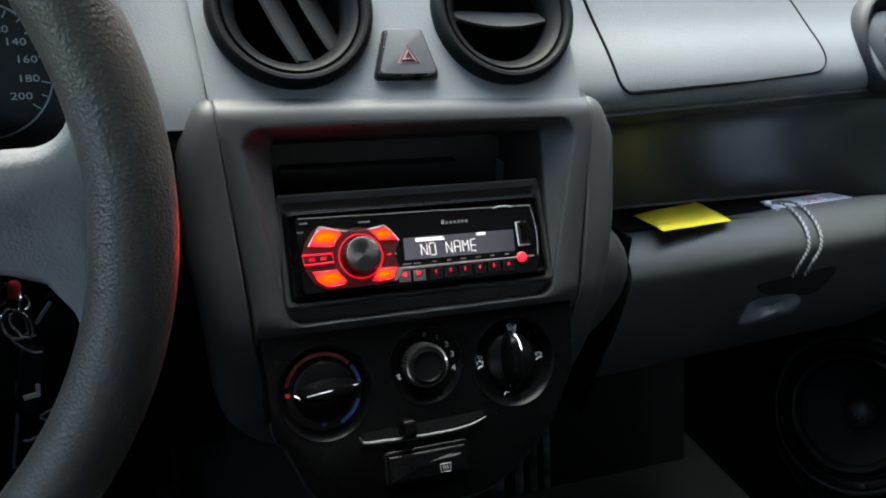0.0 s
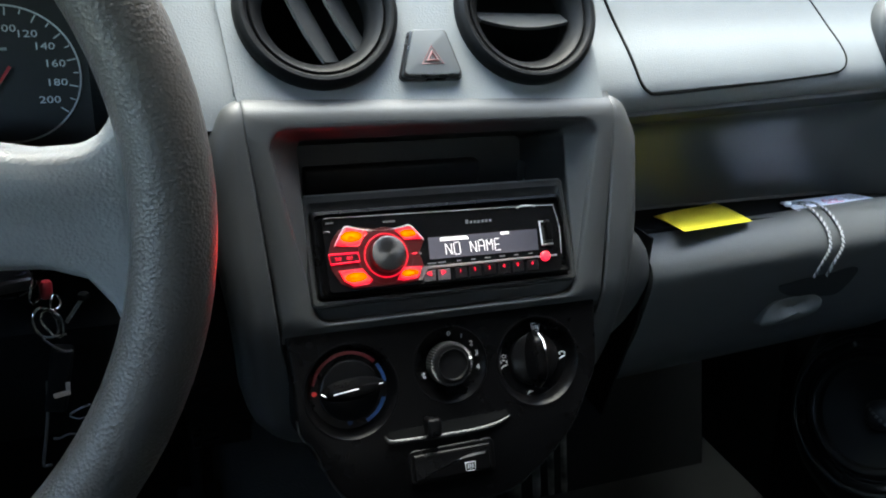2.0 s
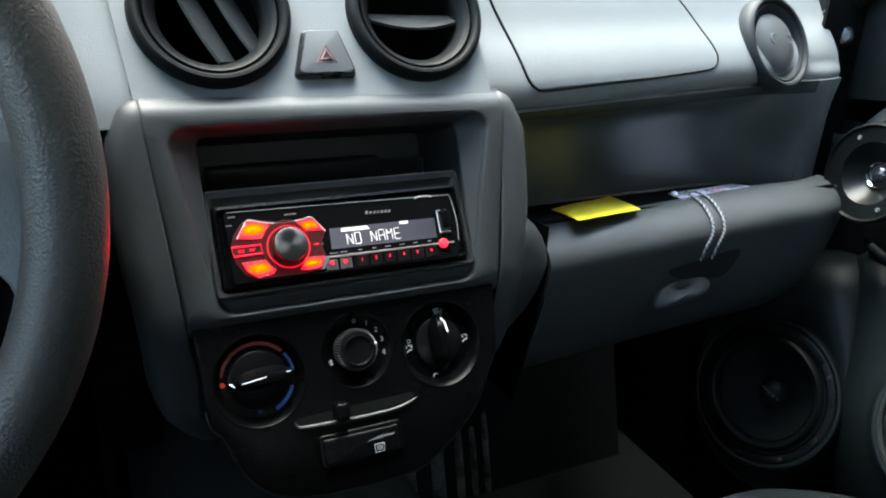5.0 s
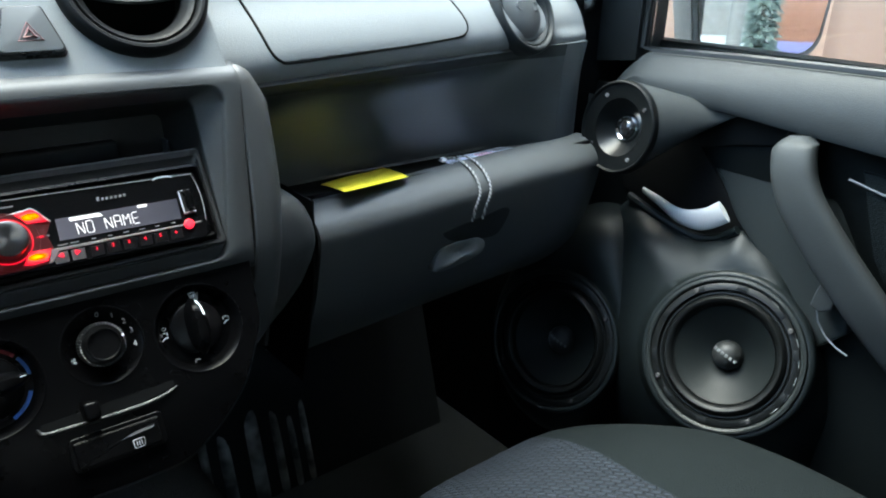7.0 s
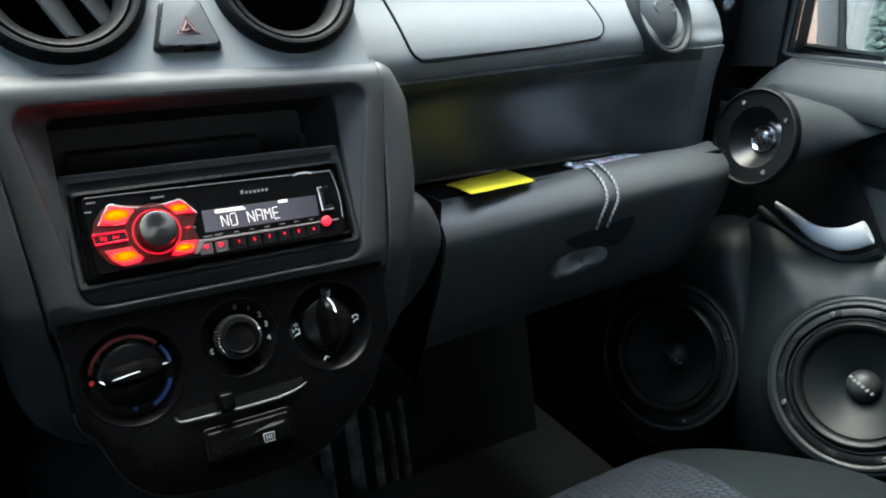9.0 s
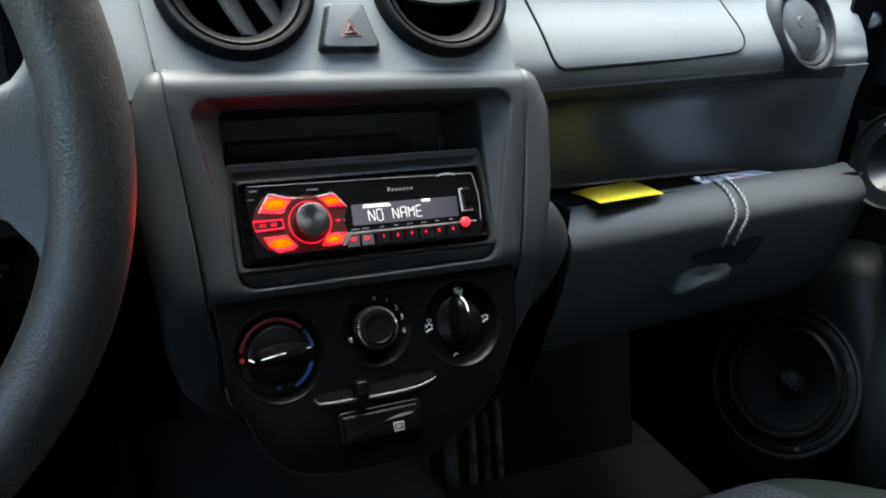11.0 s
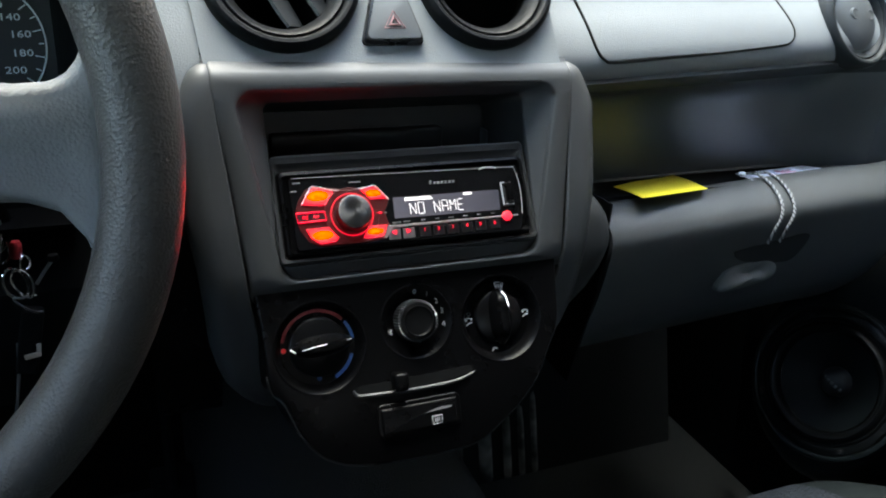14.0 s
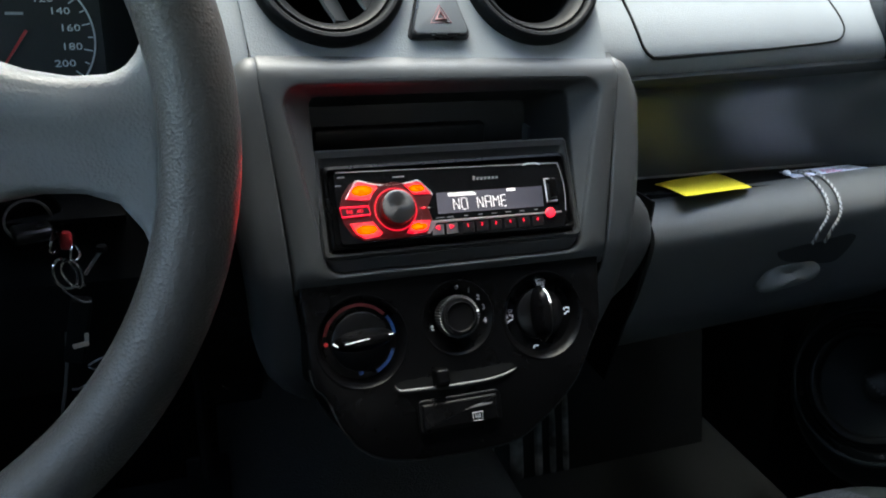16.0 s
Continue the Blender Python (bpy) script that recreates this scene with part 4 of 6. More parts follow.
for x, y, w in ((-0.0765, 0.0500, 0.005), (-0.0790, 0.0445, 0.004), (-0.0380, 0.0480, 0.008), (-0.0205, 0.0256, 0.003)):
    on_face([(x - w / 2, y - 0.0005), (x + w / 2, y - 0.0005), (x + w / 2, y + 0.0005), (x - w / 2, y + 0.0005)], 0.0, 0.0003, "legend", FAINT, radio, "tiny grey print", 0)
part("standby_button", lathe([(0.0034, 0.0), (0.0034, 0.0016), (0.0026, 0.0024), (0.0001, 0.0027)], RA @ Matrix.Translation((0.0680, 0.0152, 0)), 24), material("bright_red_light", (0.12, 0.006, 0.006), 0.4, vary=0, emit=(1.0, 0.015, 0.05), power=0.06), radio, "round red lit button")
disp = on_face([(-0.0140, 0.0208), (0.0640, 0.0200), (0.0650, 0.0345), (-0.0134, 0.0352)], 0.0, 0.0003, "display", LCD, radio, "grey backlit display", 0)

# the display's letters, each made of straight segments
STROKES = {"N": [((0, 0), (0, 1)), ((0, 1), (1, 0)), ((1, 0), (1, 1))], "O": [((0, 0), (1, 0)), ((1, 0), (1, 1)), ((1, 1), (0, 1)), ((0, 1), (0, 0))],
           "A": [((0, 0), (0, 1)), ((0, 1), (1, 1)), ((1, 1), (1, 0)), ((0, 0.5), (1, 0.5))], "M": [((0, 0), (0, 1)), ((0, 1), (0.5, 0.5)), ((0.5, 0.5), (1, 1)), ((1, 1), (1, 0))],
           "E": [((0, 0), (0, 1)), ((0, 1), (1, 1)), ((0, 0.5), (0.9, 0.5)), ((0, 0), (1, 0))]}
x = -0.0022
for ch in "NO NAME":
    if ch != " ":
        for (ax, ay), (bx, by) in STROKES[ch]:
            a, b = Vector((x + ax * 0.0040, 0.0226 + ay * 0.0078, 0)), Vector((x + bx * 0.0040, 0.0226 + by * 0.0078, 0))
            d = (b - a).normalized()
            a, b = a + d * 0.0003, b - d * 0.0003
            q = Vector((-d.y, d.x, 0)) * 0.00020
            on_face([tuple((a - q).xy), tuple((b - q).xy), tuple((b + q).xy), tuple((a + q).xy)], 0.0003, 0.0005, "segment", SEG, disp, "", 0)
    x += 0.0058
on_face([(-0.0052, 0.0322), (0.0150, 0.0320), (0.0132, 0.0342), (-0.0052, 0.0344)], 0.0003, 0.0005, "level_bar", SEG, disp, "", 0)
on_face([(0.0378, 0.0328), (0.0440, 0.0328), (0.0440, 0.0345), (0.0378, 0.0345)], 0.0003, 0.0005, "level_bar", SEG, disp, "", 0)
for i in range(7):
    on_face([(0.0140 + 0.0028 * i, 0.0422), (0.0158 + 0.0028 * i, 0.0422), (0.0162 + 0.0028 * i, 0.0440 + 0.001 * (i == 0)), (0.0144 + 0.0028 * i, 0.0440 + 0.001 * (i == 0))], 0.0, 0.0003, "brand_bar", FAINT, face, "small grey print", 0)
usb = on_face([(0.0668, 0.0222), (0.0752, 0.0222), (0.0752, 0.0396), (0.0668, 0.0396)], 0.0, 0.0008, "usb_flap", BLACK, radio, "black socket with bright rim")
part("usb_rim", tube([RA @ Vector((x, y, 0.0010)) for x, y in ((0.0752, 0.0232), (0.0672, 0.0232), (0.0672, 0.0392), (0.0700, 0.0392))], 0.00045, 6), SILVER, usb, "bright worn rim")
part("usb_stick", block(0.0042, 0.0125, 0.004, RA @ Matrix.Translation((0.0722, 0.0318, 0.002)), 0.0006), PANEL, usb, "black plug in the socket")
part("eject_tab", tube([RA @ Vector((x, y, 0.0004)) for x, y in ((0.0525, 0.0500), (0.0560, 0.0512), (0.0620, 0.0512), (0.0660, 0.0500))], 0.0005, 6), SILVER, radio, "thin bright edge of a release tab")

# ---- heater controls ----
# Ribs far paler than KNOB, painting in the light that they catch
RIBS = material("lit_knob_ribs", (0.035, 0.036, 0.038), 0.3)
KNOB = material("black_knob_plastic", (0.0025, 0.0025, 0.0028), 0.3, spec=0.10)
DISH = [(0.0022, 0.0072), (0.0036, 0.0052), (0.0048, 0.0030), (0.0056, 0.0010), (0.0062, 0.0)]
CONE_DISH = [(0.0020, 0.0078), (0.0045, 0.0058), (0.0075, 0.0034), (0.0105, 0.0010), (0.0120, 0.0)]


def well(m, r, name, label, dish=DISH):
    d = thing(name, m.translation, label, "dial", group="heater dials")
    part("well", lathe([(r + 0.0006, 0.0072), (r, 0.0084), (r - 0.0008, 0.0085), *[(r - a, h) for a, h in dish], (0.0001, 0.0)], m, 64), PANEL, d, "black dished surround")
    return d


def arc_band(m, r, a0, a1, w, h=0.0004, n=24):
    bm = bmesh.new()
    loft(bm, [[m @ Vector((rr * math.cos(radians(a)), rr * math.sin(radians(a)), hh)) for a in (a0 + (a1 - a0) * i / n for i in range(n + 1))] for rr, hh in ((r - w / 2, 0.0), (r - w / 2, h), (r + w / 2, h), (r + w / 2, 0.0))], closed=False)
    return bm


def blade(m, length, width, height, turn):
    """A grip bar on a dial: a lens-shaped ridge."""
    loops = []
    for t in [-1 + i / 10 for i in range(21)]:
        w = width * max(0.06, (1 - abs(t) ** 2.4)) ** 0.6
        h = height * max(0.15, (1 - abs(t) ** 4))
        loops.append([(t * length, -w, 0), (t * length, -w * 0.75, h * 0.6), (t * length, -w * 0.4, h * 0.95), (t * length, 0, h), (t * length, w * 0.4, h * 0.95), (t * length, w * 0.75, h * 0.6), (t * length, w, 0)])
    bm = bmesh.new()
    loft(bm, loops, closed=False)
    bm.transform(m @ Matrix.Rotation(radians(turn), 4, "Z"))
    return bm


def lit_line(m, pts, r, name, mat, parent, label=""):
    return part(name, tube([m @ Vector(p) for p in pts], r, 6), mat, parent, label)


ML = PD @ Matrix.Translation((*DIALS[0][:2], 0))
temp = well(ML, DIALS[0][2], "temperature_dial", "black temperature dial with red and blue arcs")
part("red_arc", arc_band(ML, 0.0243, 42, 166, 0.0024), material("dark_red_arc", (0.20, 0.012, 0.014), 0.5, vary=0), temp, "red printed arc")
part("blue_arc", arc_band(ML, 0.0243, 6, 37, 0.0024), BLUEMARK, temp, "blue printed arc")
part("blue_arc", arc_band(ML, 0.0235, -66, -19, 0.0024), BLUEMARK, temp, "blue printed arc")
part("red_dot", lathe([(0.0017, 0.0), (0.0017, 0.0004), (0.0001, 0.0004)], ML @ Matrix.Translation((-0.0230, 0.0005, 0)), 12), REDMARK, temp)
part("blue_dot", lathe([(0.0017, 0.0), (0.0017, 0.0004), (0.0001, 0.0004)], ML @ Matrix.Translation((-0.0015, -0.0210, 0)), 12), BLUEMARK, temp)
kn = part("knob", lathe([(0.0200, 0.0), (0.0196, 0.003), (0.0180, 0.004), (0.0001, 0.0042)], ML, 48), KNOB, temp)
part("grip", blade(ML @ Matrix.Translation((0.0015, 0.0010, 0.004)), 0.0215, 0.0072, 0.0120, 3), PANEL, kn)
lit_line(ML, [(-0.0130, 0.0005, 0.0152), (0.0, 0.0022, 0.0163), (0.0205, 0.0032, 0.0110)], 0.00032, "pointer_line", WHITE, kn, "white printed line")
lit_line(ML, [(-0.0195, 0.0010, 0.0070), (-0.0165, -0.0012, 0.0090), (-0.0100, -0.0012, 0.0100)], 0.0007, "pointer_line", WHITE, kn, "white printed line")

DIGIT = material("pale_digit_print", (0.26, 0.26, 0.27), 0.5, vary=0)
MM = PD @ Matrix.Translation((*DIALS[1][:2], 0))
fan = well(MM, DIALS[1][2], "fan_dial", "black ribbed fan dial with white numbers", CONE_DISH)
kn = part("knob", lathe([(0.0140, 0.0), (0.0136, 0.013), (0.0126, 0.0155), (0.0103, 0.0160), (0.0095, 0.0147), (0.0001, 0.0143)], MM @ Matrix.Translation((-0.0008, 0.0012, 0)), 48), KNOB, fan)
for i in range(44):
    a = 2 * math.pi * i / 44
    part("rib", block(0.0020, 0.0009, 0.0120, MM @ Matrix.Translation((-0.0008, 0.0012, 0)) @ Matrix.Rotation(a, 4, "Z") @ Matrix.Translation((0.0136, 0, 0.0080)), 0.0003, 1), RIBS, kn)
part("shine_ring", lathe([(0.0106, 0.0158), (0.0102, 0.0164), (0.0098, 0.0158)], MM @ Matrix.Translation((-0.0008, 0.0012, 0)), 48), KNOB, kn)
for txt, turn in (("0", 86), ("1", 60), ("2", 36), ("3", 14), ("4", -12)):
    a = radians(turn)
    tangent = Vector((-math.sin(a), math.cos(a), 0))
    spot = Matrix.Translation((0.0207 * math.cos(a), 0.0207 * math.sin(a), 0.0056)) @ Matrix.Rotation(radians(-38), 4, tangent)
    lettering(txt, 0.0054, MM @ spot, "digit", DIGIT, fan)
part("pointer", lathe([(0.0009, 0.0), (0.0008, 0.0008), (0.0001, 0.001)], MM @ Matrix.Translation((0.0118, 0.0040, 0.0150)), 10), WHITE, fan, "white dot")
for a in (45, 135, 225, 315):
    bm = prism([(0.0003, 0), (0.0012, -0.0008), (0.0026, -0.0002), (0.0024, 0.0009), (0.0010, 0.0007)], 0.0, 0.0003, MM @ Matrix.Translation((-0.0192, -0.0052, 0.0044)) @ Matrix.Rotation(radians(a), 4, "Z"))
    part("fan_mark", bm, GREYMARK, fan)

MR = PD @ Matrix.Translation((*DIALS[2][:2], 0))
flow = well(MR, DIALS[2][2], "airflow_dial", "black airflow dial with white symbols")
kn = part("knob", lathe([(0.0185, 0.0), (0.0180, 0.003), (0.0165, 0.004), (0.0001, 0.0042)], MR @ Matrix.Translation((0, 0.001, 0)), 48), KNOB, flow)
part("grip", blade(MR @ Matrix.Translation((0, 0.001, 0.004)), 0.0205, 0.0078, 0.0120, 91), PANEL, kn)
lit_line(MR, [(0.0012, 0.0190, 0.0100), (0.0022, 0.0150, 0.0142), (0.0028, 0.0085, 0.0162)], 0.0007, "pointer_line", WHITE, kn, "white printed line")


def symbol(lines, cx, cy, s, m, parent, r=0.00045, mat=WHITE, closed=False):
    for ln in lines:
        part("symbol", tube([m @ Vector((cx + x * s, cy + y * s, 0.0006)) for x, y in ln], r, 5), mat, parent, "white printed symbol")


SCREEN = [[(-1.2, 0.9), (0, 1.15), (1.2, 0.9), (0.75, -0.9), (-0.75, -0.9), (-1.2, 0.9)], [(-0.5, -0.5), (-0.6, 0.5)], [(0, -0.5), (0, 0.6)], [(0.5, -0.5), (0.6, 0.5)]]
BODY = [[(-0.9, -1.2), (-0.2, -0.6), (0.9, -0.4)], [(-0.7, 0.1), (-0.9, 0.9)], [(0.8, 0.1), (0.8, 0.9)], [(-0.3, 0.9), (0.3, 0.9)]]
symbol(SCREEN, 0.0038, 0.0224, 0.0028, MR, flow)
symbol(BODY, 0.0226, 0.0005, 0.0024, MR, flow, 0.0004)
symbol(BODY, -0.0226, 0.0000, 0.0026, MR, flow, 0.0004)
symbol([[(-1, 0.6), (0, 0.9), (1, 0.6), (0.6, -0.4), (-0.6, -0.4), (-1, 0.6)]], -0.0222, 0.0048, 0.0016, MR, flow, 0.0003, GREYMARK)
symbol([[(-0.9, -0.5), (-0.3, 0.4), (0.9, 0.1)]], -0.0046, -0.0224, 0.0022, MR, flow, 0.0004)

# recirculation slider
slide = thing("air_slider", PD @ Vector((0, -0.06, 0.008)), "black recirculation slider in a curved slot", "slider")
lip = smooth_path([(-0.0525, -0.0560, 0.0080), (-0.0508, -0.0592, 0.0086), (-0.0470, -0.0606, 0.0092), (-0.0300, -0.0613, 0.0095), (-0.0100, -0.0619, 0.0096), (0.0130, -0.0617, 0.0094), (0.0270, -0.0598, 0.0089), (0.0365, -0.0565, 0.0080)], 6)
part("slot_lip", tube([PD @ p for p in lip], [0.0013 * math.sin(math.pi * min(1, 0.06 + 0.94 * i / (len(lip) - 1))) ** 0.5 + 0.0003 for i in range(len(lip))], 10), BEAD, slide)
part("slot", prism([(-0.050, -0.0600), (0.0100, -0.0605), (0.0350, -0.0560), (0.0340, -0.0520), (-0.050, -0.0540)], 0.0080, 0.0083, PD), VOID, slide)
part("slider_knob", block(0.0110, 0.0140, 0.0110, PD @ Matrix.Translation((-0.0205, -0.0545, 0.0120)), 0.0030, 4, 0.85), PANEL, slide)

# rear window heater switch
SW = PD @ Matrix.Translation((-0.0085, -0.0800, 0.008))
rear_sw = thing("rear_heater_switch", SW.translation, "black rear window heater switch with a white symbol", "switch")
part("surround", prism(rounded(-0.0300, 0.0300, -0.0110, 0.0115, 0.0040), 0.0, 0.0022, SW, 0.0012, 3), PANEL, rear_sw)
part("rocker", prism(rounded(-0.0275, 0.0265, -0.0085, 0.0085, 0.0012), 0.0012, 0.0050, SW @ Matrix.Rotation(radians(-3), 4, "X"), 0.0016, 3), PANEL, rear_sw)
part("lamp_window", prism([(0.0010, 0.0012), (0.0212, 0.0022), (0.0228, 0.0036), (0.0120, 0.0037)], 0.0046, 0.0052, SW @ Matrix.Rotation(radians(-3), 4, "X")), FAINT, rear_sw, "narrow grey lamp window")
symbol([[(-1.2, 0.9), (1.2, 0.9), (1.1, -0.9), (-1.1, -0.9), (-1.2, 0.9)], [(-0.5, -0.5), (-0.5, 0.5)], [(0, -0.5), (0, 0.5)], [(0.5, -0.5), (0.5, 0.5)]], 0.0108, -0.0042, 0.0030, SW @ Matrix.Translation((0, 0, 0.0046)), rear_sw, 0.0003, GREYMARK)

# ---- things on the shelf ----
def shelf_z(y):
    return 0.7125 + 0.19 * (0.148 - y)


def paper(name, quad, mat, label, category, curl):
    a, b, c, d = [Vector((x, y)) for x, y in quad]
    def fn(u, v):
        p = a.lerp(b, u).lerp(d.lerp(c, u), v)
        return (p.x, p.y, shelf_z(p.y) + 0.0020 + curl(u, v))
    return single(name, sheet(fn, [i / 8 for i in range(9)], [i / 8 for i in range(9)], 0.0004), mat, label, category)


paper("sticky_note", [(0.2550, 0.1085), (0.3510, 0.1420), (0.3250, 0.0580), (0.2425, 0.0450)], YELLOW, "blank yellow sticky note lying on the shelf", "sticky note", lambda u, v: 0.0008 * math.sin(math.pi * v) + 0.0045 * max(0, u - 0.55) ** 1.5 * (1 - v) + 0.0010 * math.sin(5 * u) * (1 - v))
paper("leaflet", [(0.4150, 0.1203), (0.5188, 0.1320), (0.5140, 0.0900), (0.3935, 0.0760)], CARD, "pale blue printed card lying on the shelf", "card", lambda u, v: 0.001 * v)
card_mark = material("red_card_print", (0.58, 0.34, 0.42), 0.6, vary=0)

def on_quad(u, v):
    a, b, c, d = Vector((0.4150, 0.1203)), Vector((0.5188, 0.1320)), Vector((0.5140, 0.0900)), Vector((0.3935, 0.0760))
    p = a.lerp(b, u).lerp(d.lerp(c, u), v)
    return (p.x, p.y, shelf_z(p.y) + 0.0028 + 0.001 * v)


leaflet = bpy.data.objects["leaflet"]
for pts in ([(0.42, 0.62), (0.45, 0.36), (0.50, 0.62)], [(0.54, 0.38), (0.58, 0.62), (0.62, 0.40)], [(0.42, 0.74), (0.62, 0.74)]):
    part("red_print", tube([on_quad(u, v) for u, v in pts], 0.0008, 5), card_mark, leaflet, "small red print")
for v in (0.3, 0.45, 0.6):
    part("grey_print", tube([on_quad(0.72, v), on_quad(0.93, v)], 0.0006, 5), GREYMARK, leaflet, "grey printed lines")

# ---- glovebox details ----
def glove_point(x, z, lift=0.0):
    pr = glove_profile(x)[12:]
    zs, ys = [p.z for p in reversed(pr)], [p.y for p in reversed(pr)]
    return Vector((x, float(np.interp(z, zs, ys)) - lift * 0.95, z + lift * 0.1))


cx, cz = 0.4005, 0.662
bm = bmesh.new()
# Slightly raised patch; its darker colour paints the shade above the handle
HOLLOW = [(p.x, p.y) for p in smooth_path([(0.3565, 0.6702, 0), (0.3785, 0.6737, 0), (0.4031, 0.6757, 0), (0.4255, 0.6787, 0), (0.4455, 0.6804, 0), (0.4535, 0.6732, 0), (0.4435, 0.6492, 0), (0.4205, 0.6477, 0), (0.3775, 0.6552, 0), (0.3625, 0.6622, 0), (0.3565, 0.6692, 0)], 4)][:-1]
loft(bm, [[glove_point(cx + (x - cx) * k, cz + (z - cz) * k, l) for x, z in HOLLOW] for k, l in ((1.0, 0.0), (0.985, 0.0010), (0.6, 0.0011), (0.2, 0.0011))], cap_b=True)
part("recess_shade", bm, material("shaded_hollow_plastic", (0.017, 0.0187, 0.0195), 0.5, spec=0.1), glovebox, "dark patch for the shade in the hollow above the handle")
cx, cz = 0.384, 0.639
HL = [(p.x, p.y) for p in smooth_path([(0.3480, 0.6292, 0), (0.3500, 0.6382, 0), (0.3550, 0.6477, 0), (0.3690, 0.6522, 0), (0.3910, 0.6532, 0), (0.4100, 0.6517, 0), (0.4210, 0.6452, 0), (0.4230, 0.6382, 0), (0.4170, 0.6312, 0), (0.3990, 0.6267, 0), (0.3760, 0.6242, 0), (0.3550, 0.6232, 0), (0.3485, 0.6267, 0)], 3)]
bm = bmesh.new()
loft(bm, [[glove_point(cx + (x - cx) * k, cz + (z - cz) * k, l * (1 + 55 * (cz - z)) if l else 0.0) for x, z in HL] for k, l in ((1.0, 0.0), (0.985, 0.0045), (0.95, 0.0062), (0.5, 0.0070), (0.1, 0.0070))], cap_b=True)
part("handle", bm, material("grey_handle_plastic", (0.085, 0.092, 0.092), 0.5, spec=0.2), glovebox, "grey wedge-shaped pull handle", smooth=60)

DARKCORD = material("dark_cord_strand", (0.04, 0.04, 0.042), 0.8)
cord = thing("cord", (0.40, 0.05, 0.72), "grey braided cord looped over the glovebox edge", "cord")
def cord_path(dx):
    out = [Vector((0.402 + dx, 0.106, shelf_z(0.106) + 0.004)), Vector((0.406 + dx, 0.088, 0.7310))]
    run = glove_profile(0.416)[7:35:3]
    for i, p in enumerate(run):
        t = i / (len(run) - 1)
        n = Vector((0, -0.5, 0.85)) if i < 2 else Vector((0, -0.8, 0.6)) if i < 5 else Vector((0, -1, 0.05))
        out.append(Vector((0.4055 + dx + 0.0018 * math.sin(math.pi * min(1, t * 1.15)) - 0.0100 * t ** 1.6, p.y, p.z)) + n * 0.0025)
    return out


for dx in (0.0, 0.0150):
    path = smooth_path(cord_path(dx), 7)
    for k in range(3):
        twist = []
        for i, p in enumerate(path):
            a = i * 1.5 + k * 2 * math.pi / 3
            twist.append(p + Vector((math.cos(a) * 0.0011, 0.6 * math.sin(a) * 0.0011, math.sin(a) * 0.0006)))
        part("strand", tube(twist, 0.00085, 6), CORD if k < 2 else DARKCORD, cord)
part("knot", lathe([(0.0001, -0.003), (0.003, -0.002), (0.004, 0.0), (0.003, 0.002), (0.0001, 0.003)], Matrix.Translation((0.398, 0.094, shelf_z(0.094) + 0.006)), 12), WHITE, cord, "white knotted end")

# ---- loudspeakers ----
BEZEL = material("grey_vinyl_bezel", (0.0115, 0.0140, 0.0146), 0.45, spec=0.16)


